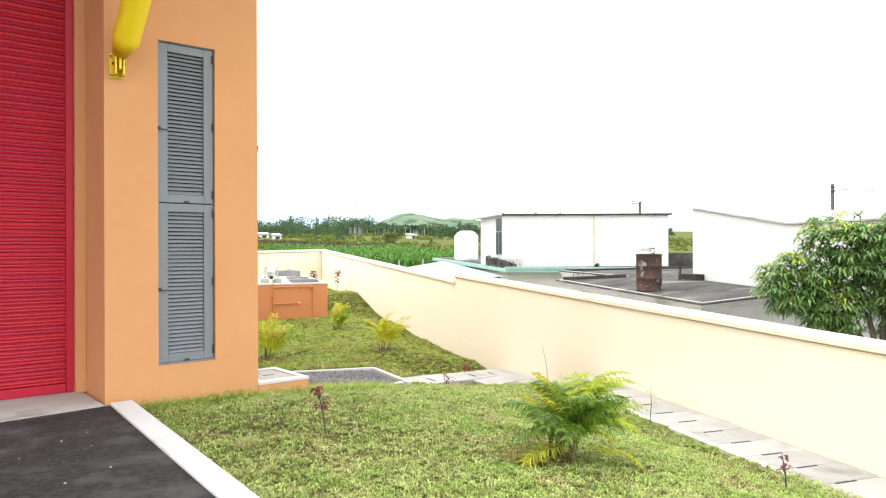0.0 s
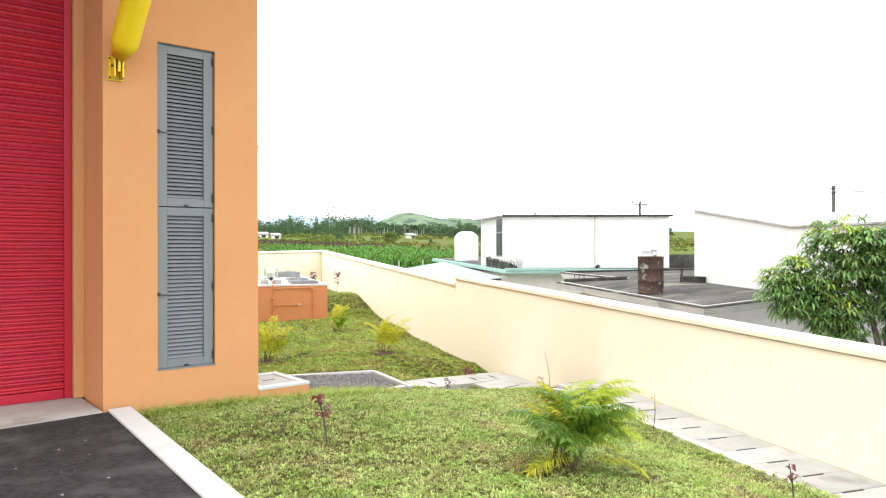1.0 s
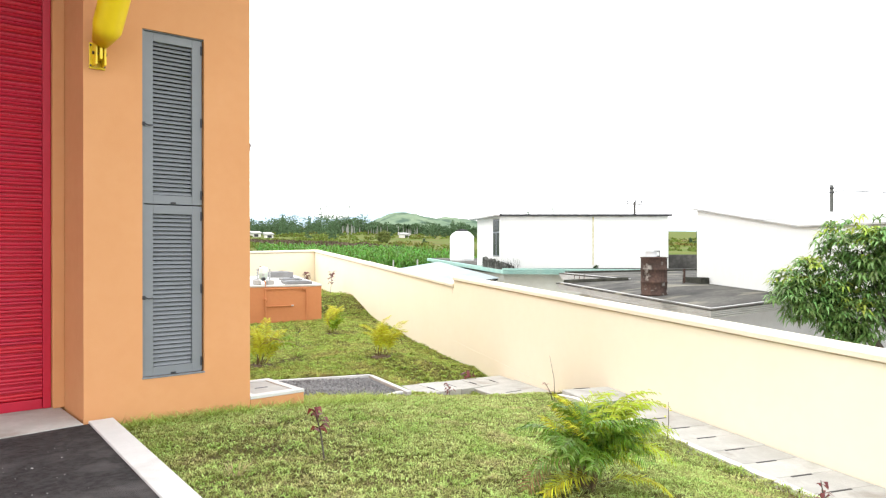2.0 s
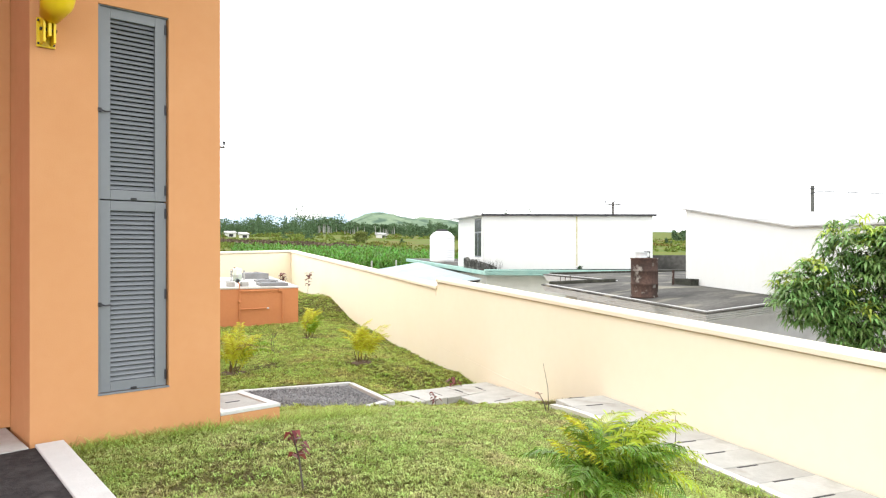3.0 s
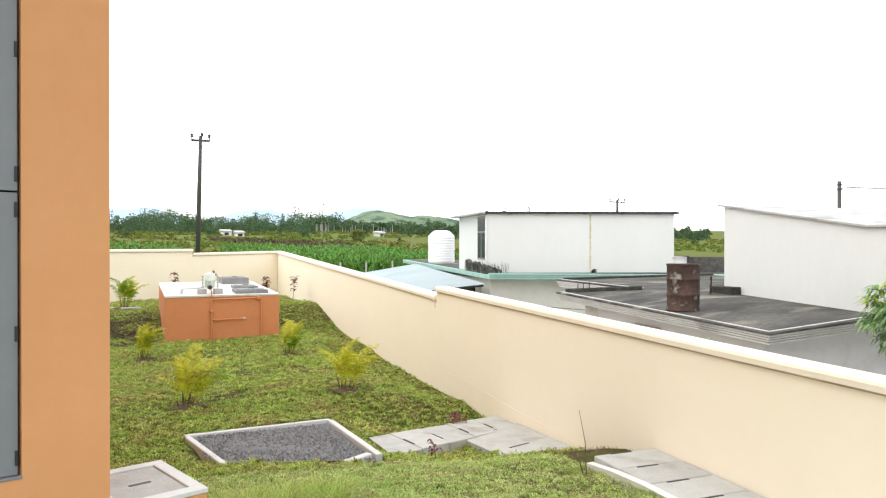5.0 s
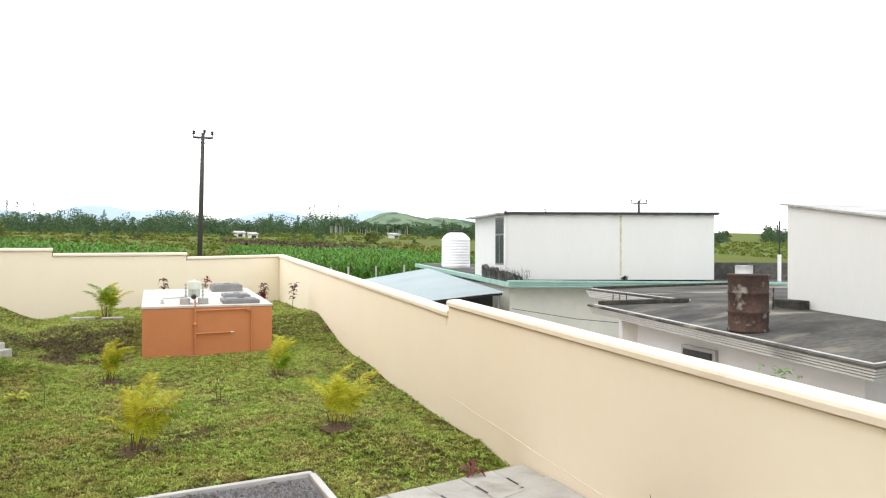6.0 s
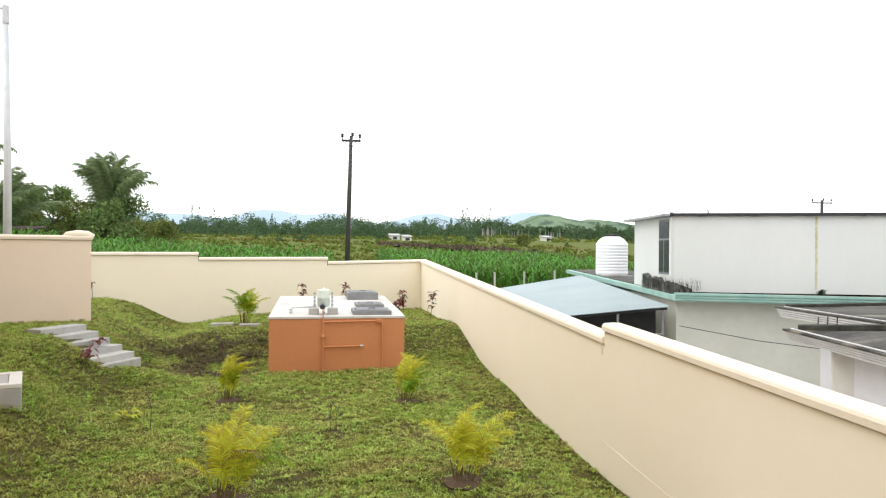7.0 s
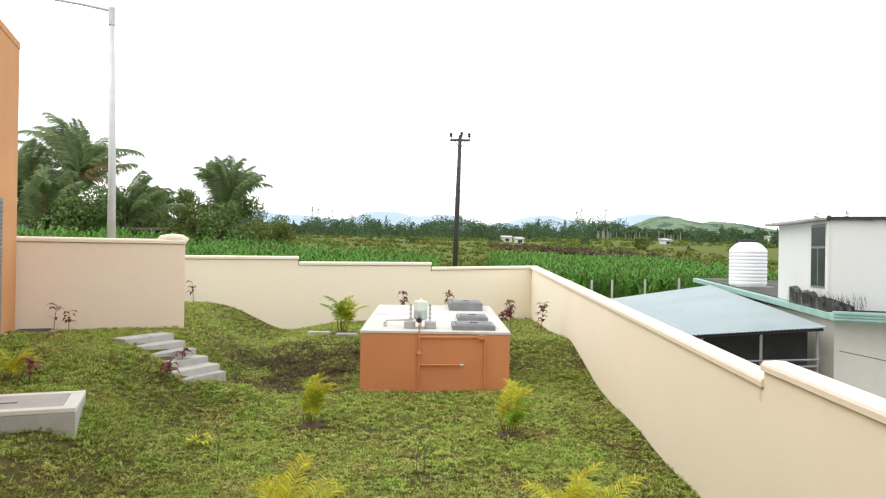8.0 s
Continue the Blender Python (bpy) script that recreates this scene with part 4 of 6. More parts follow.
for z in (6.35, 6.55):
    part("clamp", block(-0.075, 0.075, -0.075, 0.075, z, z + 0.05, 0.008), M_BLACK, cp)
tagged(part("overhead_wire", tube([(27.2, 3.3, 4.66), (32, 0, 4.3), (40, -6, 4.25)], 0.02, 5), M_BLACK), "thin black overhead service wire", "wire")
tagged(part("overhead_wire", tube([(9.0, 1.05, 0.62), (9.9, -0.6, 0.47), (11.0, -2.5, 0.42)], 0.008, 5), M_BLACK), "thin black wire along the beige wall", "wire")
tagged(part("overhead_wire", tube([(2.3, 20.8, 7.75), (-12, 24, 7.6), (-40, 31, 9.0)], 0.010, 5), M_BLACK), "thin power line from the timber pole", "wire")

# ---- things on the neighbouring roofs ----
wt = thing("water_tank", pose(10.92, 9.3, slabz(10.9, 9.3) + 0.16), "white ribbed plastic roof water tank", "water tank")
prof = [(0.47, 0.0)]
for k in range(10):
    z = 0.04 + 0.0875 * k
    prof += [(0.484, z), (0.496, z + 0.018), (0.496, z + 0.066), (0.484, z + 0.084)]
prof += [(0.46, 0.95), (0.36, 1.05), (0.24, 1.11), (0.20, 1.12)]
prof = [(r * 1.1, z * 1.2) for r, z in prof]
part("tank_body", lathe(prof, 32), M_PLASTIC, wt, "", True)
part("lid", lathe([(0.25, 1.345), (0.265, 1.365), (0.26, 1.40), (0.05, 1.42)], 24), M_DARK, wt, "dark screw lid")
tagged(part("plinth", block(10.42, 11.5, 8.75, 9.9, slabz(10.9, 9.3) + 0.13, slabz(10.9, 9.3) + 0.158, 0.002), M_CONC), "thin concrete plinth below the water tank", "plinth")
wtp = thing("overflow_pipe", pose(11.65, 8.6, slabz(11.6, 8.6) + 0.16), "short white pipe beside the roof tank", "pipe")
part("pipe", tube([(0, 0, 0), (0, 0, 0.22), (0.25, 0.1, 0.24)], 0.03, 8), M_PLASTIC, wtp)

dz = rz(7.85, -8.15)
dr = thing("oil_drum", pose(7.85, -8.15, dz), "rusty steel oil drum on the flat roof", "drum")
prof = [(0.245, 0.0), (0.255, 0.01), (0.255, 0.03), (0.245, 0.04), (0.245, 0.25), (0.258, 0.265), (0.245, 0.28), (0.245, 0.50), (0.258, 0.515), (0.245, 0.53), (0.245, 0.735), (0.255, 0.745), (0.255, 0.765), (0.245, 0.775), (0.23, 0.765)]
prof = [(r * 1.08, z * 1.04) for r, z in prof]
part("drum_body", lathe(prof, 28), M_RUST, dr, "", True)
bk = thing("paint_tin", pose(7.80, -8.12, dz + 0.797), "dull pale metal tin standing on the drum", "tin")
part("tin_body", lathe([(0.115, 0.0), (0.12, 0.006), (0.115, 0.014), (0.115, 0.105), (0.12, 0.112), (0.11, 0.118), (0.10, 0.110)], 24), M_GALV, bk, "", True)
hd = thing("handle_frame", pose(8.02, -8.02, dz + 0.797), "black bent metal handle lying on the drum", "handle")
part("loop", tube([(-0.06, 0, 0.012), (-0.06, 0, 0.12), (0.07, 0, 0.12), (0.07, 0, 0.012), (-0.06, 0, 0.012)], 0.014, 8), M_BLACK, hd)
tagged(part("concrete_block", block(10.0, 10.24, -7.1, -6.55, rz(10, -6.9) - 0.02, rz(10, -6.9) + 0.14, 0.01), M_MOSS), "dark weathered block at the white wall's foot", "block")
for k in range(4):
    x, y = 9.66 + 0.07 * k, -6.88 + 0.06 * k
    tagged(part("rebar", tube([(x, y, rz(x, y)), (x + 0.01, y, rz(x, y) + 0.34)], 0.008, 5), M_RUST), "rusty starter bar standing in the roof", "rebar", "starter bars")
for k in range(3):
    x, y = 8.14 + 0.10 * k, -4.60 - 0.07 * k
    tagged(part("rebar", tube([(x, y, rz(x, y) + 0.0), (x + 0.01, y, rz(x, y) + 0.17)], 0.009, 5), M_RUST), "short rusty starter bar at the roof edge", "rebar", "starter bars")

M_MILDEW = mat("mildewed_render", (0.30, 0.30, 0.28), 0.95, (0.05, 0.05, 0.045), 7, 1.0, 0.5, 40, stain=(0.05, 0.05, 0.045), sscale=2.5, slo=0.45, shi=0.62, spec=0.1, streak=(1, 1, 0.4))
# mildewed low parapet and joint on the white house
bm = bmesh.new()
for i in range(26):
    b = 2.2 * i / 25 - 0.35
    h = 0.20 + 0.10 * noise.noise(Vector((b * 3, 0.3, 0))) + 0.10 * ease(b / 1.0)
    for a, z in ((-0.14, 0.0), (-0.14, h), (-0.005, h + 0.03), (-0.005, 0.0)):
        p = wh(a, b)
        bm.verts.new((p[0], p[1], slabz(*p) + 0.14 + z))
bm.verts.ensure_lookup_table()
for i in range(25):
    for k in range(3):
        bm.faces.new((bm.verts[4 * i + k], bm.verts[4 * i + k + 1], bm.verts[4 * i + 5 + k], bm.verts[4 * i + 4 + k]))
bm.faces.new([bm.verts[k] for k in range(4)])
bmesh.ops.recalc_face_normals(bm, faces=list(bm.faces))
part("parapet", bm, M_MILDEW, house, "mildewed low parapet")
vs, fs = [], []
for _ in range(560):
    b = random.uniform(-0.3, 1.85)
    p = wh(random.uniform(-0.17, -0.12), b) if _ < 420 else wh(random.uniform(-0.1, 0.6), random.uniform(-0.2, -0.17))
    q = Vector((p[0], p[1], slabz(*p) + 0.14 + random.uniform(0.0, 0.26)))
    k = len(vs)
    w, h = random.uniform(0.01, 0.03), random.uniform(0.06, 0.2)
    vs += [q, q + Vector((w * 0.2, w, 0)), q + Vector((w * 0.1 - 0.02, w * 0.5, h))]
    fs.append((k, k + 1, k + 2))
raw("moss_fringe", vs, fs, M_MOSS, house, "black moss fringe")
part("parapet_return", prism([wh(-0.02, -0.16), wh(0.42, -0.12), wh(0.42, -0.005), wh(-0.02, -0.005)], slabz(9.3, 1.8) + 0.14, lambda x, y: slabz(x, y) + 0.40 - 0.38 * (x - 9.2)), M_MILDEW, house)
M_STAIN = mat("lichen_stain", (0.42, 0.38, 0.17), 0.95, (0.70, 0.69, 0.62), 5, 0.9, 0.2, 30, streak=(1, 1, 0.5))
part("wall_joint", prism([wh(3.15, -0.004), wh(3.20, -0.004), wh(3.20, 0.01), wh(3.15, 0.01)], 1.45, 3.13), M_STAIN, house, "stained joint in the white wall")
part("coping_bead", tube([(*wh(-0.08, -0.1), 3.19), (*wh(-0.02, -0.1), 3.19)], 0.05, 10), M_BLACK, house)
for k in range(5):
    a = 0.6 + 1.15 * k
    part("gutter_clip", prism([wh(a, -0.12), wh(a + 0.12, -0.12), wh(a + 0.12, -0.092), wh(a, -0.092)], 3.135, 3.17), M_BLACK, house)
part("rear_parapet", prism([wh(5.82, 1.2), wh(9.1, 1.2), wh(9.1, 1.38), wh(5.82, 1.38)], slabz(15, 0) + 0.1, slabz(15, 0) + 0.66), M_DARKROOF, house, "dark weathered block parapet")
part("vent_pipe", tube([(*wh(7.75, 0.2), 1.2), (*wh(7.75, 0.2), 2.05)], 0.05, 10), M_PLASTIC, house)
part("mast", tube([(*wh(7.75, 0.2), 2.0), (*wh(7.75, 0.2), 3.0)], 0.022, 8), M_BLACK, house)

# field fence beyond the wall
for x, y, h in ((7.1, 13.6, 1.0), (8.0, 14.2, 1.1), (9.6, 15.4, 1.0), (6.2, 12.9, 0.9), (11.5, 17, 1.1)):
    z = ground_z(x, y)
    tagged(part("fence_post", prism([(x - 0.035, y - 0.035), (x + 0.035, y - 0.035), (x + 0.035, y + 0.035), (x - 0.035, y + 0.035)], z - 0.3, 1.42, 0.006), M_CONC), "whitish concrete fence post at the field's edge", "fence post", "field fence")


# ---- plants ----
M_FROND = leafmat("palm_leaf", (0.125, 0.25, 0.02), (0.35, 0.45, 0.03), 0.5, 0.4, spec=0.2)
M_FRONDY = leafmat("yellowing_palm_leaf", (0.54, 0.50, 0.035), (0.33, 0.40, 0.03), 0.5, 0.35, spec=0.2)
M_DRY = leafmat("dry_leaf", (0.22, 0.13, 0.05), (0.32, 0.22, 0.09), 0.7, 0.3)
M_STEM = mat("palm_stem", (0.16, 0.12, 0.05), 0.8, (0.09, 0.065, 0.035), 14, 0.7, 0.4, 40)
M_BARK = mat("grey_bark", (0.13, 0.11, 0.09), 0.9, (0.07, 0.06, 0.05), 9, 0.7, 0.6, 30)
M_STRAW = leafmat("pale_straw", (0.50, 0.44, 0.22), (0.36, 0.30, 0.14), 0.8, 0.3)
M_REDLEAF = leafmat("dark_red_leaf", (0.16, 0.02, 0.025), (0.09, 0.03, 0.02), 0.4, 0.35)
M_MANGO = leafmat("mango_leaf", (0.10, 0.20, 0.055), (0.25, 0.385, 0.12), 0.38, 0.45, spec=0.4)
M_MANGOTIP = leafmat("young_mango_leaf", (0.33, 0.45, 0.06), (0.44, 0.50, 0.10), 0.4, 0.4, spec=0.3)
M_CORN = leafmat("maize_leaf", (0.075, 0.195, 0.022), (0.125, 0.26, 0.035), 0.5, 0.45, spec=0.25)
M_WOOD = leafmat("far_foliage", (0.065, 0.11, 0.055), (0.095, 0.145, 0.07), 0.8, 0.3, spec=0.05)
M_TREE = leafmat("tree_foliage", (0.105, 0.17, 0.05), (0.18, 0.25, 0.075), 0.6, 0.45, spec=0.2)
M_SCRUB = leafmat("scrub_foliage", (0.11, 0.16, 0.03), (0.19, 0.19, 0.05), 0.7, 0.4)
M_MEADOW = leafmat("meadow_scrub", (0.10, 0.165, 0.03), (0.19, 0.185, 0.05), 0.8, 0.4, stain=(0.19, 0.12, 0.045), sscale=0.06, spec=0.05)
M_BIGPALM = leafmat("coconut_leaf", (0.13, 0.19, 0.075), (0.25, 0.32, 0.135), 0.45, 0.45)
M_HILL = mat("wooded_hill", (0.10, 0.15, 0.10), 0.95, (0.18, 0.235, 0.15), 0.022, 0.9, stain=(0.055, 0.09, 0.065), sscale=0.045, slo=0.5, shi=0.6, spec=0.05)
# distance haze is painted into the range as pale blue
M_HAZED_RANGE = mat("hazed_range", (0.34, 0.43, 0.50), 0.95, (0.31, 0.40, 0.47), 0.002, 0.7)
M_PLOUGH = mat("ploughed_soil", (0.12, 0.09, 0.055), 0.95, (0.06, 0.045, 0.028), 0.3, 0.7, 0.6, 2.0)
rng = np.random.RandomState(11)


def frond_mesh(name, length, pairs, leaf, material, arch=0.9, width=0.022, fold=0.5, blow=0.0, seed=0, ahead=0.75, droop=0.55):
    """A feather palm leaf that springs from the origin, rising along +x and arching over."""
    r = np.random.RandomState(seed)
    vs, fs, spine = [], [], []
    for i in range(13):
        t = i / 12
        a = 1.15 - arch * 1.55 * t ** 1.4
        p = Vector((0, 0, 0)) if i == 0 else spine[-1] + Vector((math.cos(a), blow * t * 0.25, math.sin(a))) * (length / 12)
        spine.append(p)
    for i in range(12):
        w0, w1 = 0.010 * (1 - i / 13) * length, 0.010 * (1 - (i + 1) / 13) * length
        a, b = spine[i], spine[i + 1]
        k = len(vs)
        vs += [a + Vector((0, w0, 0)), a - Vector((0, w0, 0)), b - Vector((0, w1, 0)), b + Vector((0, w1, 0))]
        fs.append((k, k + 1, k + 2, k + 3))
    for j in range(pairs):
        t = 0.16 + 0.82 * j / (pairs - 1)
        f = t * 12
        i = min(11, int(f))
        p = spine[i].lerp(spine[i + 1], f - i)
        d = (spine[i + 1] - spine[i]).normalized()
        up = Vector((-d.z, 0, d.x))
        ll = leaf * (0.35 + 0.65 * math.sin(math.pi * min(1, t * 0.8 + 0.2))) * r.uniform(0.7, 1.15)
        for s in (-1, 1):
            o = (d * ahead + Vector((0, s, 0)) * 0.9 + up * fold * r.uniform(0.3, 1.0) + Vector((0, blow * 0.5, 0))).normalized()
            e = o * 0.6 + Vector((0, blow * 0.4, -droop * r.uniform(0.5, 1.2)))
            e = e.normalized()
            m1 = p + o * ll * 0.38
            m2 = m1 + (o + e).normalized() * ll * 0.32
            tip = m2 + (e + Vector((0, 0, -droop * 0.35))).normalized() * ll * 0.32
            w = d * width * 0.5
            k = len(vs)
            vs += [p - w * 0.4, p + w * 0.4, m1 + w, m1 - w, m2 + w * 0.8, m2 - w * 0.8, tip]
            fs += [(k, k + 1, k + 2, k + 3), (k + 3, k + 2, k + 4, k + 5), (k + 5, k + 4, k + 6)]
    me = bpy.data.meshes.new(name)
    me.from_pydata([tuple(v) for v in vs], [], fs)
    me.materials.append(material)
    return me


FRONDS = [frond_mesh("frond", 0.74, 26, 0.24, M_FROND, 0.85, 0.018, 0.6, seed=1, droop=0.8), frond_mesh("frond", 0.70, 24, 0.25, M_FROND, 1.05, 0.018, 0.5, seed=2, blow=0.5, droop=0.9),
          frond_mesh("frond", 0.78, 26, 0.23, M_FRONDY, 0.85, 0.017, 0.6, seed=3, blow=0.4, droop=0.8), frond_mesh("frond", 0.6, 18, 0.22, M_DRY, 1.2, 0.016, seed=4)]

M_FROND_DEEP = leafmat("deep_green_palm_leaf", (0.08, 0.18, 0.018), (0.27, 0.385, 0.045), 0.33, 0.4, spec=0.5)
M_FROND_LIME = leafmat("lime_palm_leaf", (0.43, 0.50, 0.03), (0.24, 0.35, 0.025), 0.45, 0.35, spec=0.3)
LUSH = {"deep": frond_mesh("frond", 0.58, 30, 0.23, M_FROND_DEEP, 0.95, 0.013, 0.45, seed=5, ahead=0.75, droop=1.1),
        "deep_blown": frond_mesh("frond", 0.62, 30, 0.24, M_FROND_DEEP, 0.85, 0.013, 0.4, seed=6, blow=0.35, ahead=0.8, droop=1.0),
        "lime": frond_mesh("frond", 0.72, 34, 0.24, M_FROND_LIME, 0.98, 0.013, 0.5, seed=7, blow=0.2, ahead=0.95, droop=0.75),
        "upright": frond_mesh("frond", 0.54, 30, 0.22, M_FRONDY, 0.6, 0.013, 0.5, seed=8, ahead=1.2, droop=0.5),
        "dry": FRONDS[3]}
# sort of frond, how many, middle and spread of its bearing, middle and spread of its lean
CLUMP = (("deep", 16, -95, 60, 0, 24), ("deep_blown", 9, -50, 60, -14, 14), ("deep", 6, 195, 35, 4, 16), ("deep_blown", 7, 80, 70, -14, 14),
         ("lime", 14, 5, 45, -14, 12), ("lime", 4, -20, 25, 12, 8), ("upright", 6, 155, 30, -20, 7), ("upright", 1, 190, 12, 46, 8), ("upright", 2, -15, 15, 44, 8), ("dry", 1, 190, 10, 40, 5))


def areca(x, y, size, yellow, seed, label, n=16, wind=0.25, narrow=0.0, clump=()):
    n = 0 if clump else int(n * 1.25)
    r = np.random.RandomState(seed)
    z = lawn_z(x, y)
    e = thing("areca_palm", pose(x, y, z), label, "palm", "young palms in the lawn")
    bm = bmesh.new()
    stems = []
    for k in range(13):
        a = r.uniform(0, 6.28)
        b = Vector((math.cos(a), math.sin(a), 0)) * r.uniform(0.02, 0.10) * size
        t = b * r.uniform(1.2, 2.2) + Vector((wind * 0.06, 0, (r.uniform(0.16, 0.32) if clump else r.uniform(0.10, 0.30)) * size))
        stems.append((b, t))
        tube([b - Vector((0, 0, 0.05)), b.lerp(t, 0.5), t], [0.009 * size, 0.008 * size, 0.006 * size], 6, into=bm)
    part("stem", bm, M_STEM, e)
    for k in range(n):
        b, t = stems[k % 13]
        az = r.normal(0, 105)
        u = r.uniform()
        me = FRONDS[2] if u < yellow else (FRONDS[3] if u > 0.96 else FRONDS[int(r.randint(0, 2))])
        s = size * r.uniform(0.75, 1.12)
        tilt = (r.uniform(-34, 2) if k % 3 else r.uniform(-8, 24)) - narrow * 17
        m = pose(t.x, t.y, t.z * r.uniform(0.75, 1.0), 0, 0, az) @ pose(0, 0, 0, r.uniform(-14, 14), tilt, 0) @ Matrix.Diagonal((s, s, s, 1))
        shared("frond", me, e, pose(0, 0, 0, 0, wind * 14, 0) @ m)
    for sort, count, bearing, spread, lean, give in clump:
        for k in range(count):
            b, t = stems[int(r.randint(0, 13))]
            s = size * r.uniform(0.8, 1.08)
            m = pose(t.x, t.y, t.z * r.uniform(0.35, 1.0), 0, 0, bearing + r.uniform(-spread, spread)) @ pose(0, 0, 0, r.uniform(-12, 12), lean + r.uniform(-give, give), 0)
            shared("frond", LUSH[sort], e, pose(0, 0, 0, 0, wind * 8, 0) @ m @ Matrix.Diagonal((s, s, s, 1)))
    bm = bmesh.new()
    bmesh.ops.create_circle(bm, cap_ends=True, segments=18, radius=(0.26 if seed > 1 else 0.10) * size)
    for v in bm.verts:
        q = math.atan2(v.co.y, v.co.x)
        k = 1 + 0.35 * noise.noise(Vector((math.cos(q) * 1.5, math.sin(q) * 1.5, seed)))
        v.co.x *= k
        v.co.y *= k
        v.co.z = lawn_z(x + v.co.x, y + v.co.y) - z + 0.018
    c = bm.verts.new((0, 0, 0.05))
    bmesh.ops.delete(bm, geom=list(bm.faces), context="FACES_ONLY")
    ring = [v for v in bm.verts if v is not c]
    for i in range(len(ring)):
        bm.faces.new((ring[i], ring[(i + 1) % len(ring)], c))
    part("planting_soil", bm, M_SOIL, e, "bare brown soil ring")
    return e


areca(1.07, -16.05, 0.93, 0, 1, "young areca palm with glossy green and lime fronds", wind=0.5, clump=CLUMP)
areca(0.02, -6.81, 0.95, 0.7, 2, "young areca palm with yellowing fronds", 12, 0.6, 0.6)
areca(2.42, -6.62, 0.90, 0.75, 3, "yellow-green young areca palm in bare soil", 12, 0.5, 1)
areca(2.31, -2.62, 0.80, 0.35, 4, "green young areca palm near the orange tank", 15, 0.3, 1)
areca(-0.50, -2.20, 0.80, 0.85, 5, "yellowish young areca palm in the lawn", 13, 0.3, 1.2)
areca(-0.90, 4.75, 1.1, 0.5, 6, "green young areca palm behind the tank", 12, 0.2, 1)
areca(-4.3, -3.0, 0.55, 0.9, 8, "small yellow-leaved palm on the bank", 12, 0.3)


def leaf_strip(vs, fs, p, d, length, width, droop):
    d = Vector(d).normalized()
    s = d.cross(Vector((0, 0, 1)))
    s = s.normalized() if s.length > 0.01 else Vector((1, 0, 0))
    m1 = p + d * length * 0.5
    tip = m1 + (d + Vector((0, 0, -droop))).normalized() * length * 0.5
    k = len(vs)
    vs += [p - s * width * 0.15, p + s * width * 0.15, m1 + s * width * 0.5, m1 - s * width * 0.5, tip]
    fs += [(k, k + 1, k + 2, k + 3), (k + 3, k + 2, k + 4)]


def red_shrub(x, y, h, n, seed, label, lean=0.1, base=None, k_leaf=1.0):
    r = np.random.RandomState(seed)
    z = lawn_z(x, y) if base is None else base
    e = thing("red_leaf_shrub", pose(x, y, z), label, "shrub", "red-leaved shrubs")
    lx, ly = r.uniform(-lean, lean), r.uniform(-lean, lean)
    part("stem", tube([(0, 0, -0.05), (lx * 0.4, ly * 0.4, h * 0.5), (lx, ly, h)], [0.008, 0.006, 0.003], 6), M_BARK, e)
    vs, fs = [], []
    for k in range(n):
        t = r.uniform(0.45, 1.0)
        a = r.uniform(0, 6.28)
        p = Vector((lx * t, ly * t, h * t))
        leaf_strip(vs, fs, p, (math.cos(a), math.sin(a), r.uniform(0.0, 0.9)), r.uniform(0.15, 0.27) * k_leaf, 0.07 * k_leaf, r.uniform(0.6, 1.6))
    raw("leaves", vs, fs, M_REDLEAF, e)
    return e


red_shrub(-0.48, -14.9, 0.42, 15, 21, "thin shrub with drooping brownish red leaves", k_leaf=0.62)
red_shrub(3.05, -16.35, 0.30, 10, 22, "spindly shrub with a few red leaves", k_leaf=0.5)
red_shrub(2.44, -10.25, 0.20, 9, 23, "small withered red shrub by the drain slabs", k_leaf=0.6)
red_shrub(3.44, -8.5, 0.22, 8, 24, "small brownish shrub near the wall")
red_shrub(3.78, 4.17, 0.80, 26, 25, "upright dark red shrub near the wall")
red_shrub(3.25, 5.6, 0.75, 60, 26, "bushy dark red shrub behind the tank")
red_shrub(2.95, 5.4, 0.55, 34, 37, "bushy dark red shrub behind the tank")
red_shrub(0.50, 6.1, 0.95, 40, 27, "dark red shrub showing above the tank")
red_shrub(1.66, 6.4, 0.95, 30, 28, "dark red shrub showing above the tank")
red_shrub(-2.85, -1.35, 0.26, 16, 29, "red-leaved shrub below the steps")
red_shrub(-2.93, -0.42, 0.24, 14, 30, "small red-leaved shrub beside the steps")
red_shrub(-5.60, 1.15, 0.40, 12, 31, "dark-leaved shrub at the foot of the wall")
red_shrub(-5.85, 1.08, 0.55, 8, 32, "thin dark-leaved shrub at the foot of the wall")
red_shrub(-4.9, 6.1, 0.55, 8, 33, "thin dark shrub against the back wall")
red_shrub(-3.9, -3.2, 0.30, 14, 38, "low reddish shrub on the bank")


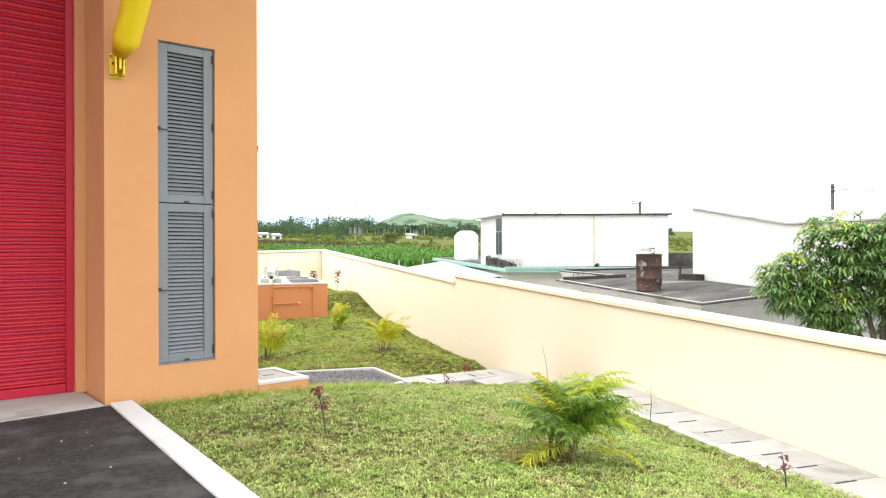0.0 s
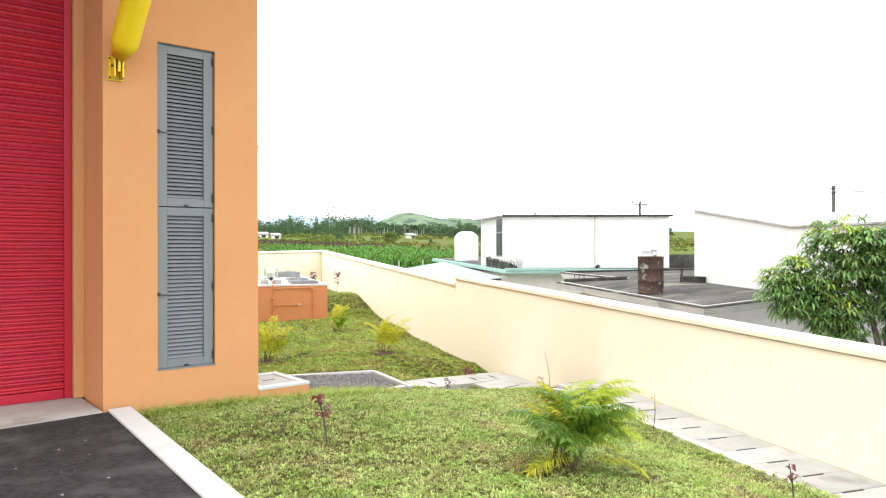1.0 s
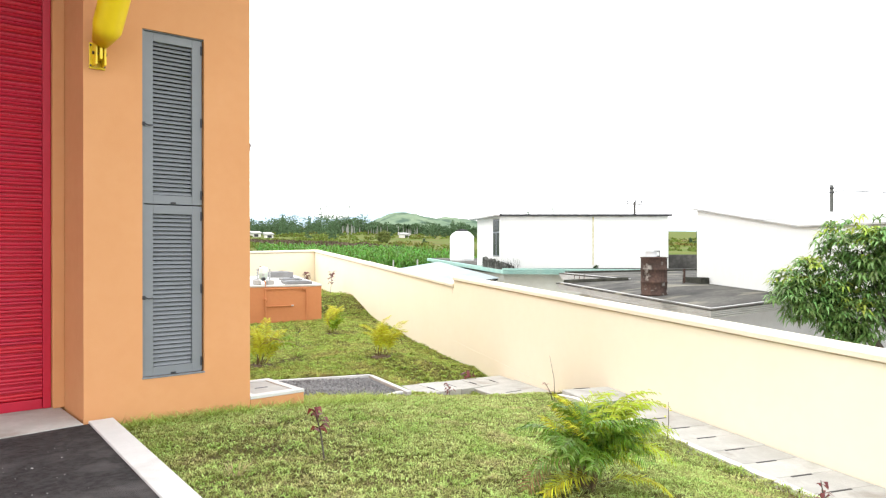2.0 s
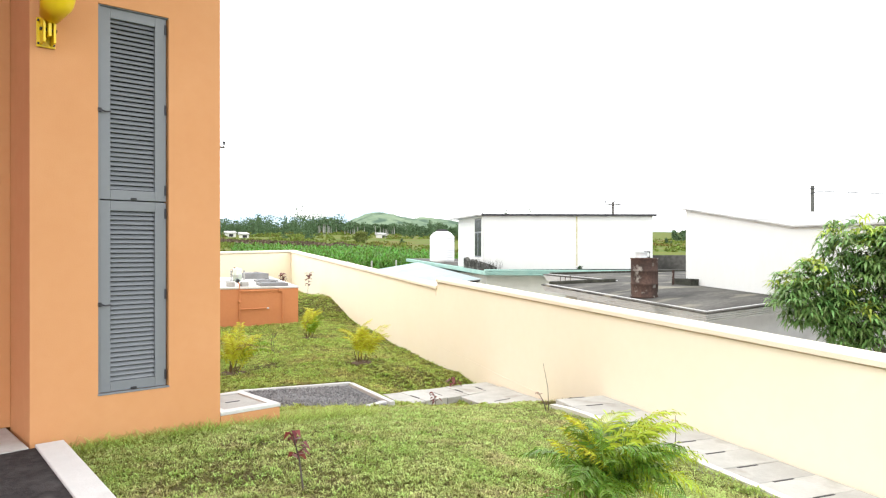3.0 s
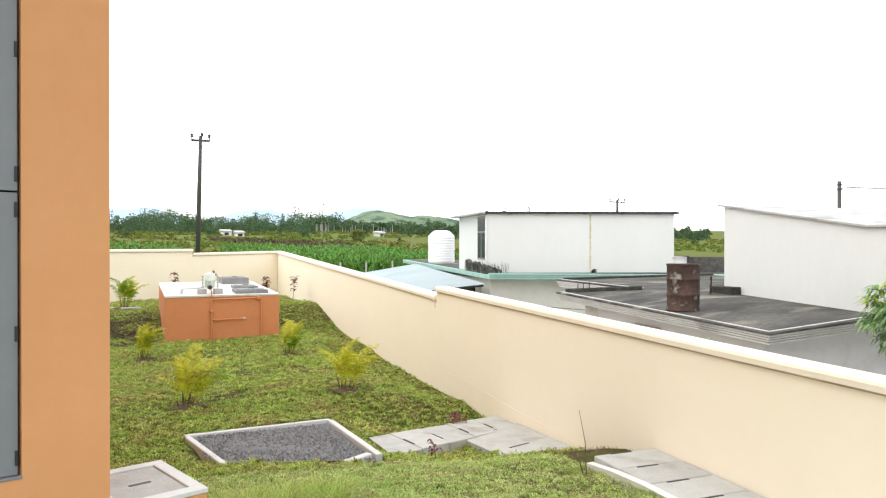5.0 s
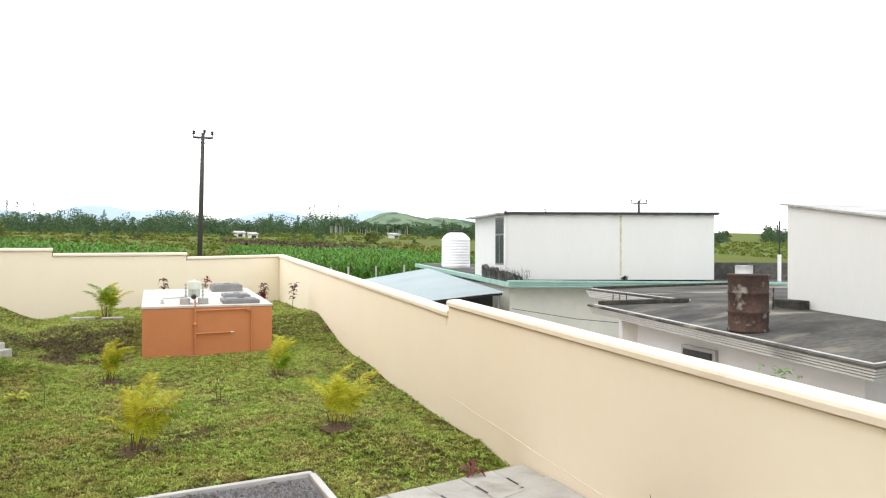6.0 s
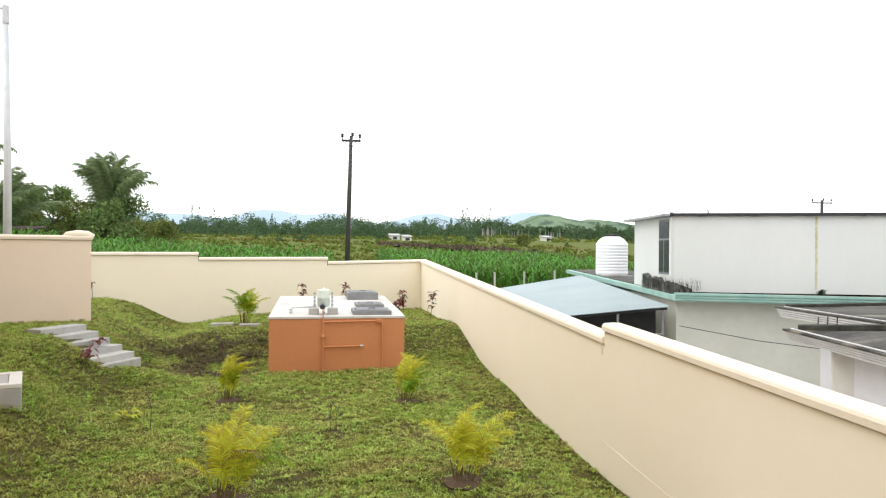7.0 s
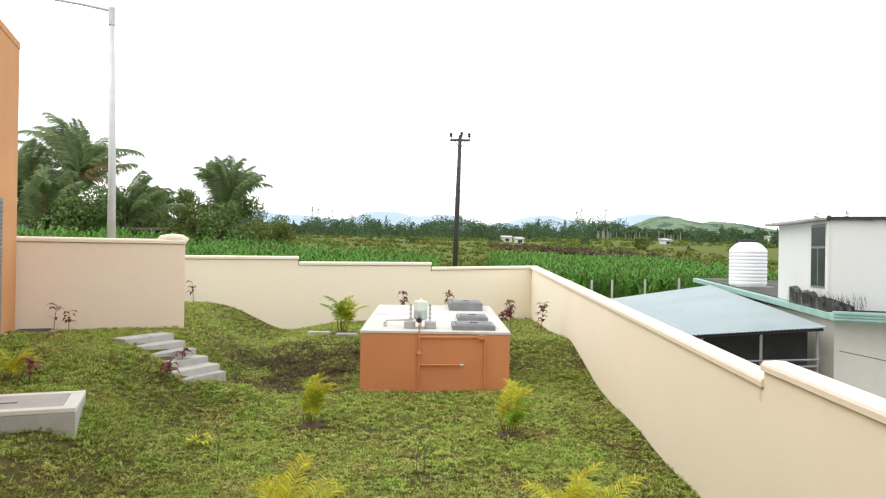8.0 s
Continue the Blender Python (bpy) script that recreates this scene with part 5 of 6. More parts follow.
def twig(x, y, h, seed, label, leaves=0):
    r = np.random.RandomState(seed)
    e = thing("sapling", pose(x, y, lawn_z(x, y)), label, "sapling", "bare saplings")
    part("stem", tube([(0, 0, -0.05), (r.uniform(-0.03, 0.03), 0, h * 0.5), (r.uniform(-0.08, 0.08), r.uniform(-0.05, 0.05), h)], [0.006, 0.004, 0.002], 5), M_BARK, e)
    for k in range(0 if seed in (41, 45) else 4):
        t = r.uniform(0.35, 0.85)
        a = r.uniform(0, 6.28)
        part("twig", tube([(0, 0, h * t), (0.10 * math.cos(a), 0.10 * math.sin(a), h * t + 0.12)], [0.004, 0.002], 4), M_BARK, e)
    if leaves:
        vs, fs = [], []
        for k in range(leaves):
            a = r.uniform(0, 6.28)
            leaf_strip(vs, fs, Vector((0.08 * math.cos(a), 0.08 * math.sin(a), h * r.uniform(0.5, 1))), (math.cos(a), math.sin(a), 0.3), 0.15 if seed == 46 else 0.07, 0.06 if seed == 46 else 0.03, 1.0)
        raw("leaves", vs, fs, M_FRONDY, e)


twig(3.30, -11.9, 0.62, 41, "bare leafless sapling by the path", 0)
twig(1.17, -4.35, 0.42, 42, "bare leafless sapling in the lawn", 0)
twig(1.10, -4.6, 0.50, 43, "bare branching sapling in the lawn", 3)
twig(-1.25, -4.05, 0.62, 44, "thin bare sapling in the lawn", 0)
twig(3.36, -14.12, 0.42, 45, "thin pale seedling by the path", 4)
twig(-1.72, -3.3, 0.16, 46, "low seedling with yellow leaves", 16)
red_shrub(3.28, -11.9, 0.24, 8, 47, "withered brown plant at the path's end", k_leaf=0.32)
tuft = thing("weed_tuft", pose(-1.16, -15.05, lawn_z(-1.16, -15.05)), "dry brownish tuft of long grass in the lawn", "weed")
vs, fs = [], []
for _ in range(90):
    a = rng.uniform(0, 6.28)
    q = 0.09 * rng.rand() ** 0.5
    leaf_strip(vs, fs, Vector((q * math.cos(a), q * math.sin(a), -0.01)), (math.cos(a) * 0.5, math.sin(a) * 0.5, 1.0), rng.uniform(0.06, 0.15), 0.006, rng.uniform(0.2, 1.2))
raw("blades", vs, fs, M_STRAW, tuft)


# ---- grass ----
LX, LY = np.arange(-7.4, 4.6, 0.07), np.arange(-23.0, 10.2, 0.07)
LZ = np.array([[lawn_z(x, y) for x in LX] for y in LY])


def lawn_at(xs, ys):
    """lawn_z for whole arrays, between the points of a fine grid."""
    fx, fy = np.clip((xs - LX[0]) / 0.07, 0, len(LX) - 1.001), np.clip((ys - LY[0]) / 0.07, 0, len(LY) - 1.001)
    i, j = fx.astype(int), fy.astype(int)
    a, b = fx - i, fy - j
    return LZ[j, i] * (1 - a) * (1 - b) + LZ[j, i + 1] * a * (1 - b) + LZ[j + 1, i] * (1 - a) * b + LZ[j + 1, i + 1] * a * b


def grass(name, n, box, hmin, hmax, wide, seed, label, material, keep, tuft=9, spreadr=0.035):
    """Blades in tufts; keep(x, y, u) says where a tuft may stand."""
    r = np.random.RandomState(seed)
    x0, x1, y0, y1 = box
    nt = n // tuft
    cx, cy, cu = r.uniform(x0, x1, nt * 3), r.uniform(y0, y1, nt * 3), r.rand(nt * 3)
    ok = [i for i in range(nt * 3) if keep(cx[i], cy[i], cu[i])][:nt]
    tall = np.repeat(r.uniform(0.6, 1.25, len(ok)), tuft)
    dx, dy = r.normal(0, spreadr, len(tall)), r.normal(0, spreadr, len(tall))
    xs, ys = np.repeat(cx[ok], tuft) + dx, np.repeat(cy[ok], tuft) + dy
    zs = lawn_at(xs, ys)
    m = len(xs)
    az = np.arctan2(dy, dx) + r.normal(0, 0.9, m)
    h = r.uniform(hmin, hmax, m) * tall
    lean = r.uniform(0.8, 3.4, m) * h
    w = wide * r.uniform(0.6, 1.2, m)
    co = np.empty((m, 3, 3), np.float32)
    px, py = np.cos(az + 1.57) * w, np.sin(az + 1.57) * w
    co[:, 0] = np.stack([xs - px, ys - py, zs - 0.01], 1)
    co[:, 1] = np.stack([xs + px, ys + py, zs - 0.01], 1)
    co[:, 2] = np.stack([xs + np.cos(az) * lean, ys + np.sin(az) * lean, zs + h], 1)
    me = bpy.data.meshes.new(name)
    me.vertices.add(m * 3)
    me.loops.add(m * 3)
    me.polygons.add(m)
    me.vertices.foreach_set("co", co.ravel())
    me.loops.foreach_set("vertex_index", np.arange(m * 3, dtype=np.int32))
    me.polygons.foreach_set("loop_start", np.arange(0, m * 3, 3, dtype=np.int32))
    me.polygons.foreach_set("loop_total", np.full(m, 3, np.int32))
    me.update(calc_edges=True)
    me.materials.append(material)
    return tagged(new(name, me), label, "grass", kind="stuff")


FRONT_INV = CORNER.inverted()


def on_lawn(x, y):
    if x > WALL_X - 0.02 or y > back_y(x) - 0.05:
        return False
    f = FRONT_INV @ Vector((x, y, 0))
    if f.y < 0.05 and f.x < -1.40 - 0.083 * -f.y:
        return False
    if (f.y >= 0 and f.y < 6.6 and f.x < 0.02) or (f.y >= 6 and f.y < 15 and f.x < -1.26):
        return False
    if 0 < f.x < 0.64 and 0 < f.y < 0.86:
        return False
    run, across = step_frame(x, y)
    if -1.03 + 0.15 * ease(run / 0.7) < across < 0.03 and -0.3 < run < 1.18:
        return False
    if -0.02 < x < 2.62 and -0.02 < y < 4.52:
        return False
    if x > 3.45 and y < -11.6:
        return False
    if -0.1 < x < 1.84 and -9.62 - 0.47 * x < y < -8.57 + 0.31 * x:
        return False
    if 1.9 < x < 4.3 and -10.0 + 0.5 * (x - 2) < y < -9.0 + 0.33 * (x - 1.9):
        return False
    return True


def mulched(x, y):
    k = 0.45 * ease((x - 2.5) / 1.3) * ease((y + 9.5) / 2) * (1 - ease((y - 1.0) / 3))
    k += 0.95 * ease((0.1 - x) / 0.7) * ease((x + 2.9) / 0.9) * ease((y + 0.6) / 1.0) * (1 - ease((y - 2.2) / 1.6)) * ease(0.62 + 1.3 * noise.noise(Vector((x * 1.6, y * 1.6, 6.0))))
    for px, py in ((0.02, -6.81), (2.42, -6.62), (2.31, -2.62), (-0.5, -2.2), (1.15, -4.5), (0.75, -6.3)):
        k += 1.1 * math.exp(-((x - px) ** 2 + (y - py) ** 2) / 0.14)
    return k


def thin(x, y, u, lo=0.25):
    k = noise.noise(Vector((x * 0.55, y * 0.55, 4.0))) * 0.9 + noise.noise(Vector((x * 2.3, y * 2.3, 1.0))) * 0.6 + noise.noise(Vector((x * 7.0, y * 7.0, 2.0))) * 0.75
    return on_lawn(x, y) and u < (lo + 0.55 * (k + 0.55)) * (1 - 0.88 * min(1, mulched(x, y)))


def turf(name, n, box, reach, seed, label, material, keep, blades=7, up=0.55):
    """Low rosettes of broad blades; the blades of one rosette share their root and so their tint."""
    r = np.random.RandomState(seed)
    x0, x1, y0, y1 = box
    cx, cy, cu = r.uniform(x0, x1, n * 3), r.uniform(y0, y1, n * 3), r.rand(n * 3)
    ok = [i for i in range(n * 3) if keep(cx[i], cy[i], cu[i])][:n]
    cx, cy = cx[ok], cy[ok]
    m = len(ok)
    size = reach * r.uniform(0.55, 1.35, m)
    hump = np.array([noise.noise(Vector((x * 5.0, y * 5.0, 8.0))) + 0.6 * noise.noise(Vector((x * 11.0, y * 11.0, 3.0))) for x, y in zip(cx, cy)])
    lift = r.uniform(0.0, 1.0, m) ** 2 * reach * 0.5 + np.clip(hump, 0, 1) * reach * 0.9
    az = (np.arange(blades) * (6.283 / blades))[None, :] + r.normal(0, 0.5, (m, blades))
    ln = size[:, None] * r.uniform(0.5, 1.2, (m, blades))
    hz = ln * r.uniform(0.1, up * 1.7, (m, blades)) + lift[:, None]
    half = 0.11 * size[:, None] * r.uniform(0.7, 1.3, (m, blades))
    co = np.empty((m, 1 + 3 * blades, 3), np.float32)
    base = lawn_at(cx, cy)
    co[:, 0] = np.stack([cx, cy, base - 0.004 + lift * 0.4], 1)
    for k in range(blades):
        c, s_ = np.cos(az[:, k]), np.sin(az[:, k])
        mx, my = cx + c * ln[:, k] * 0.5, cy + s_ * ln[:, k] * 0.5
        tx, ty = cx + c * ln[:, k], cy + s_ * ln[:, k]
        zm = base + hz[:, k] * 0.85 + 0.004
        co[:, 1 + 3 * k] = np.stack([mx - s_ * half[:, k], my + c * half[:, k], zm], 1)
        co[:, 2 + 3 * k] = np.stack([tx, ty, base + hz[:, k] * 0.75], 1)
        co[:, 3 + 3 * k] = np.stack([mx + s_ * half[:, k], my - c * half[:, k], zm], 1)
    one = np.array([[0, 3 + 3 * k, 2 + 3 * k, 1 + 3 * k] for k in range(blades)], np.int32).ravel()
    idx = (np.arange(m, dtype=np.int32)[:, None] * (1 + 3 * blades) + one[None, :]).ravel()
    me = bpy.data.meshes.new(name)
    me.vertices.add(m * (1 + 3 * blades))
    me.loops.add(m * blades * 4)
    me.polygons.add(m * blades)
    me.vertices.foreach_set("co", co.ravel())
    me.loops.foreach_set("vertex_index", idx)
    me.polygons.foreach_set("loop_start", np.arange(0, m * blades * 4, 4, dtype=np.int32))
    me.polygons.foreach_set("loop_total", np.full(m * blades, 4, np.int32))
    me.update(calc_edges=True)
    me.materials.append(material)
    return tagged(new(name, me), label, "grass", kind="stuff")


M_MULCH = leafmat("dead_mulch", (0.10, 0.078, 0.046), (0.21, 0.17, 0.085), 0.9, 0.5, spec=0.15)
# one turf in two tints: near brightness and far dimness put into the colour
M_TURF_BRIGHT = leafmat("brightened_turf_leaf", (0.285, 0.41, 0.085), (0.56, 0.57, 0.235), 0.7, 0.52, stain=(0.52, 0.44, 0.21), sscale=2.3, spec=0.12)
M_TURF_DIM = leafmat("darkened_turf_leaf", (0.243, 0.352, 0.052), (0.465, 0.44, 0.126), 0.7, 0.58, stain=(0.40, 0.31, 0.11), sscale=1.4, spec=0.1)
grass("grass", 190000, (-3.6, 3.5, -22.6, -10.5), 0.010, 0.030, 0.0038, 1, "short patchy green lawn grass", M_GRASS, lambda x, y, u: thin(x, y, u, 0.5), 14, 0.030)
grass("grass", 170000, (-7.3, 4.3, -10.5, 1.5), 0.012, 0.038, 0.0062, 2, "short patchy green lawn grass with bare spots", M_GRASS, lambda x, y, u: thin(x, y, u, 0.28), 16, 0.045)
grass("grass", 50000, (-7.0, 4.3, 0.0, 9.6), 0.015, 0.045, 0.010, 3, "short grass on the banks", M_GRASS, lambda x, y, u: thin(x, y, u, 0.5), 12, 0.06)
turf("turf", 70000, (-3.6, 3.5, -22.6, -10.5), 0.040, 11, "low tangled turf of mixed green blades", M_TURF_BRIGHT, lambda x, y, u: thin(x, y, u, 0.38), 4, 0.30)
turf("turf", 56000, (-7.3, 4.3, -10.5, 1.5), 0.062, 12, "low tangled turf with dark gaps", M_TURF_DIM, lambda x, y, u: thin(x, y, u, 0.30), 5, 0.30)
turf("turf", 14000, (-7.0, 4.3, 0.0, 9.6), 0.065, 13, "coarse turf on the banks", M_TURF_DIM, lambda x, y, u: thin(x, y, u, 0.35), 5, 0.3)
grass("dead_grass", 110000, (-4.4, 4.3, -18, 5.0), 0.012, 0.045, 0.0075, 4, "brown dead grass and mulch between the green", M_MULCH, lambda x, y, u: on_lawn(x, y) and u < 0.06 + 0.6 * noise.noise(Vector((x * 0.8, y * 0.8, 9.0))) + 0.9 * mulched(x, y), 10, 0.06)
grass("straw", 120000, (-2.4, 3.4, -21.5, -3.0), 0.006, 0.024, 0.0034, 5, "pale straw lying in the lawn", M_STRAW, lambda x, y, u: on_lawn(x, y) and u < 0.30 + 0.7 * noise.noise(Vector((x * 0.9, y * 0.9, 2.0))), 8, 0.06)
turf("dead_turf", 3600, (-3.2, 0.1, -1.2, 4.0), 0.075, 14, "brown dead turf and mulch on the dug bank", M_MULCH, lambda x, y, u: on_lawn(x, y) and u < 0.8 * mulched(x, y), 6, 0.4)
# longer, greener grass along the foot of the orange wall
grass("grass", 16000, (-2.6, 0.9, -13.8, -12.0), 0.05, 0.11, 0.0045, 6, "longer green grass at the foot of the orange wall", M_GRASS, lambda x, y, u: on_lawn(x, y) and -0.42 * u < (FRONT_INV @ Vector((x, y, 0))).y + 0.02 < 0.9, 12, 0.03)


# ---- trees ----
def leafball(vs, fs, c, rad, n, size, r, flat=0.8):
    for _ in range(n):
        d = Vector(r.normal(size=3)).normalized()
        k = rad * (0.55 + 0.5 * r.rand()) * (1 + 0.45 * noise.noise(d * 1.7 + Vector(c)))
        p = Vector(c) + Vector((d.x * k, d.y * k, d.z * k * flat))
        a = Vector(r.normal(size=3)).normalized() * size * r.uniform(0.5, 1.1)
        b = a.cross(Vector(r.normal(size=3))).normalized() * size * r.uniform(0.3, 0.6)
        i = len(vs)
        vs += [p - a, p + b, p + a, p - b]
        fs.append((i, i + 1, i + 2, i + 3))


mango = thing("mango_tree", pose(8.35, -13.15, NG), "leafy dark green mango tree behind the wall", "tree")
bm = tube([(0, 0, -0.1), (0.05, 0.02, 1.2), (0.0, 0.05, 2.4)], [0.13, 0.10, 0.085], 10)
lobes = [(-1.15, 0.60, 3.35, 0.52), (-0.6, 0.2, 3.95, 0.58), (-0.65, 0.35, 3.0, 0.50), (-0.05, -0.05, 3.65, 0.66), (0.15, -0.35, 4.1, 0.55), (0.25, -0.15, 3.0, 0.6), (0.9, -0.7, 3.7, 0.7), (1.0, 0.2, 3.5, 0.6), (0.2, -1.0, 3.4, 0.65)]
for x, y, z, rr in lobes:
    tube([(0.0, 0.05, 2.1), (x * 0.5, y * 0.5, 2.1 + (z - 2.1) * 0.6), (x, y, z)], [0.05, 0.035, 0.012], 7, into=bm)
part("trunk", bm, M_BARK, mango)
vs, fs, tip_vs, tip_fs = [], [], [], []
for x, y, z, rr in lobes:
    for _ in range(210):
        d = Vector(rng.normal(size=3)).normalized()
        p = Vector((x, y, z)) + Vector((d.x, d.y, d.z * 0.85)) * rr * (0.35 + 0.72 * rng.rand())
        young = d.z > 0.25 and rng.rand() < 0.28
        turn = rng.uniform(0, 6.28)
        for k in range(11):
            a = turn + k * 2.4
            leaf_strip(tip_vs if young else vs, tip_fs if young else fs, p, Vector((math.cos(a), math.sin(a), rng.uniform(-0.35, 0.75))) + d * 0.5, rng.uniform(0.16, 0.26), 0.036, rng.uniform(0.5, 1.7))
raw("crown", vs, fs, M_MANGO, mango)
raw("young_leaves", tip_vs, tip_fs, M_MANGOTIP, mango, "yellow-green young leaves")
vs, fs = [], []
for _ in range(60):
    p = Vector((rng.uniform(-0.25, 0.25), rng.uniform(-0.25, 0.25), rng.uniform(-0.2, 0.2)))
    a = rng.uniform(0, 6.28)
    leaf_strip(vs, fs, p, (math.cos(a), math.sin(a), 0.5), 0.14, 0.06, 1.0)
bush = thing("shrub", pose(6.9, -9.45, NG), "green shrub tip beyond the wall", "shrub")
part("stem", tube([(0, 0, 0), (0, 0, 2.5)], [0.04, 0.02], 6), M_BARK, bush)
raw("leaves", [v + Vector((0, 0, 2.55)) for v in vs], fs, M_MANGO, bush)
# two tufts in the white house's gutters
for p, h in ((wh(3.18, -0.2), 0.22),):
    e = thing("weed_tuft", pose(p[0], p[1], slabz(*p) + 0.16), "dark weed growing at the wall joint", "weed")
    vs, fs = [], []
    for _ in range(70):
        a = rng.uniform(0, 6.28)
        leaf_strip(vs, fs, Vector((rng.uniform(-0.08, 0.08), rng.uniform(-0.05, 0.05), rng.uniform(0, 0.1))), (math.cos(a), math.sin(a), 1.2), rng.uniform(0.08, 0.16), 0.03, 0.8)
    raw("leaves", vs, fs, M_WOOD, e)

BIG = [frond_mesh("frond", 3.4, 80, 1.2, M_BIGPALM, 0.62, 0.042, 0.0, 0.45, 31, 1.2, 1.0), frond_mesh("frond", 3.2, 76, 1.15, M_BIGPALM, 0.95, 0.042, -0.1, 0.8, 32, 1.1, 1.2), frond_mesh("frond", 2.6, 30, 0.5, M_DRY, 0.5, 0.05, -0.4, 0.5, 33, 1.8, 0.9)]


def coconut(x, y, trunk, size, n, seed, label, wind=0.5, swept=()):
    r = np.random.RandomState(seed)
    z = land_z(x, y)
    e = thing("coconut_palm", pose(x, y, z), label, "palm tree")
    part("trunk", tube([(0, 0, -0.3), (0.15, 0, trunk * 0.5), (0.4, 0, trunk)], [0.2 * size, 0.15 * size, 0.12 * size], 10), M_BARK, e, "", True)
    for k in range(n):
        az, tilt = swept[k] if k < len(swept) else (r.normal(0, 72), r.uniform(-58, 4))
        s = size * r.uniform(0.85, 1.1)
        m = pose(0.4, 0, trunk, 0, wind * 18, 0) @ pose(0, 0, 0, 0, 0, az) @ pose(0, 0, 0, r.uniform(-15, 15), tilt, 0) @ Matrix.Diagonal((s, s, s, 1))
        shared("frond", BIG[2 if (k % 9 == 4 and not swept) or (swept and abs(az) < 40 and tilt > 8) else int(r.randint(0, 2))], e, m)
    return e


coconut(-21.4, 32.6, 4.7, 1.3, 19, 51, "wind-blown coconut palm with feathery fronds", -0.1,
        ((178, -34), (165, -26), (192, -20), (170, -8), (205, 4), (150, -40), (120, -42), (-140, -36), (185, 16), (168, 30), (200, 44), (90, -44), (-90, -44), (8, 12), (-14, 34), (16, 2), (180, 58), (140, 40), (-20, 55)))
coconut(-12.3, 33.0, 2.6, 1.12, 38, 52, "wind-blown bushy palm with upswept fronds", 0.15,
        tuple((180 + 11 * ((k * 7) % 9 - 4), -56 + (k * 5) % 31) for k in range(24)) + tuple((9 * ((k * 5) % 7 - 3), -52 + (k * 7) % 50) for k in range(14)))
coconut(-23.5, 36.0, 3.4, 1.4, 22, 53, "coconut palm among the bushes", 0.5)


coconut(-24.0, 30.5, 2.6, 1.3, 24, 56, "palm with long light green fronds", 0.6)
coconut(-22.2, 29.5, 1.2, 1.15, 22, 54, "low palm with arching fronds behind the wall", 0.4)
coconut(-17.6, 31.0, 1.6, 1.05, 20, 55, "low palm with arching fronds behind the wall", 0.6)


def bushy_tree(x, y, h, rad, seed, label):
    r = np.random.RandomState(seed)
    z = land_z(x, y)
    e = thing("tree", pose(x, y, z), label, "tree", "trees along the field")
    bm = tube([(0, 0, -0.3), (0.05, 0, h * 0.45), (0.0, 0.05, h * 0.7)], [0.12, 0.09, 0.05], 8)
    vs, fs = [], []
    for k in range(10):
        a = r.uniform(0, 6.28)
        q = r.uniform(0.1, 0.8) * rad
        c = (q * math.cos(a), q * math.sin(a), h * r.uniform(0.15, 0.9))
        tube([(0, 0, h * 0.3), c], [0.05, 0.015], 5, into=bm)
        leafball(vs, fs, c, rad * r.uniform(0.35, 0.6), 420, 0.125, r)
    part("trunk", bm, M_BARK, e)
    raw("crown", vs, fs, M_TREE if seed % 2 else M_SCRUB, e)


for k, (x, y, h, rad) in enumerate(((-27.7, 33.6, 7.0, 2.6), (-27.4, 37.6, 6.6, 2.4), (-22.4, 31.6, 4.4, 2.2), (-19.3, 28.6, 3.6, 2.0), (-20.5, 37.6, 4.4, 1.9), (-20.7, 41.6, 4.2, 1.6), (-21.1, 45.6, 6.3, 1.5), (-17.6, 41.6, 5.6, 1.8), (-14.2, 33.6, 3.9, 2.0), (-11.6, 31.6, 3.4, 1.9), (-12.1, 39.6, 2.6, 1.6), (-19.0, 30.6, 3.8, 2.0), (-12.2, 49.6, 2.3, 1.8), (-11.7, 34.6, 3.9, 1.9))):
    bushy_tree(x, y, h, rad, 60 + k, "dense dark green tree behind the maize")
bushy_tree(33.9, 99.6, 2.0, 1.6, 78, "dark rounded bush beside the ploughed strip")
# weathered shacks among those trees
for x, y, w, h, material in ((-25.4, 35.6, 3.0, 1.9, M_GREYFAS), (-17.8, 35.6, 2.2, 1.5, M_RUST)):
    e = thing("shack", pose(x, y, land_z(x, y)), "weathered corrugated shack half hidden by trees", "shack")
    part("wall", block(-w / 2, w / 2, -1, 1, -0.3, h), material, e)
    part("roof", prism([(-w / 2 - 0.2, -1.2), (w / 2 + 0.2, -1.2), (w / 2 + 0.2, 1.2), (-w / 2 - 0.2, 1.2)], lambda a, b: 0.003 + h + 0.1 * (b + 1.2), lambda a, b: 0.06 + h + 0.1 * (b + 1.2)), M_RUST, e)

# maize
vs, fs = [], []


def maize(x, y, h):
    z = land_z(x, y)
    i = len(vs)
    vs.extend([Vector((x - 0.015, y, z)), Vector((x + 0.015, y, z)), Vector((x + 0.006, y, z + h)), Vector((x - 0.006, y, z + h))])
    fs.append((i, i + 1, i + 2, i + 3))
    for k in range(7):
        a = rng.uniform(0, 6.28)
        leaf_strip(vs, fs, Vector((x, y, z + h * rng.uniform(0.25, 0.95))), (math.cos(a), math.sin(a), rng.uniform(0.5, 1.3)), rng.uniform(0.45, 0.75), 0.085, rng.uniform(0.8, 2.2))


for _ in range(2600):
    x, y = rng.uniform(5.0, 17.0), rng.uniform(14.5, 36)
    if y > 16 + (x - 5) * 0.25:
        maize(x, y, rng.uniform(1.0, 1.45))
for _ in range(3000):
    x = rng.uniform(-34, 1.5)
    y = rng.uniform(12.5, 30)
    if y > 13.5 + 0.12 * -x and noise.noise(Vector((x * 0.12, y * 0.2, 0))) > -0.32:
        maize(x, y, rng.uniform(0.7, 1.25) + 0.5 * ease((-x - 8) / 8))
tagged(raw("maize", vs, fs, M_CORN), "rows of green maize in the field", "maize", kind="stuff")

# scrub over the fields
vs, fs = [], []
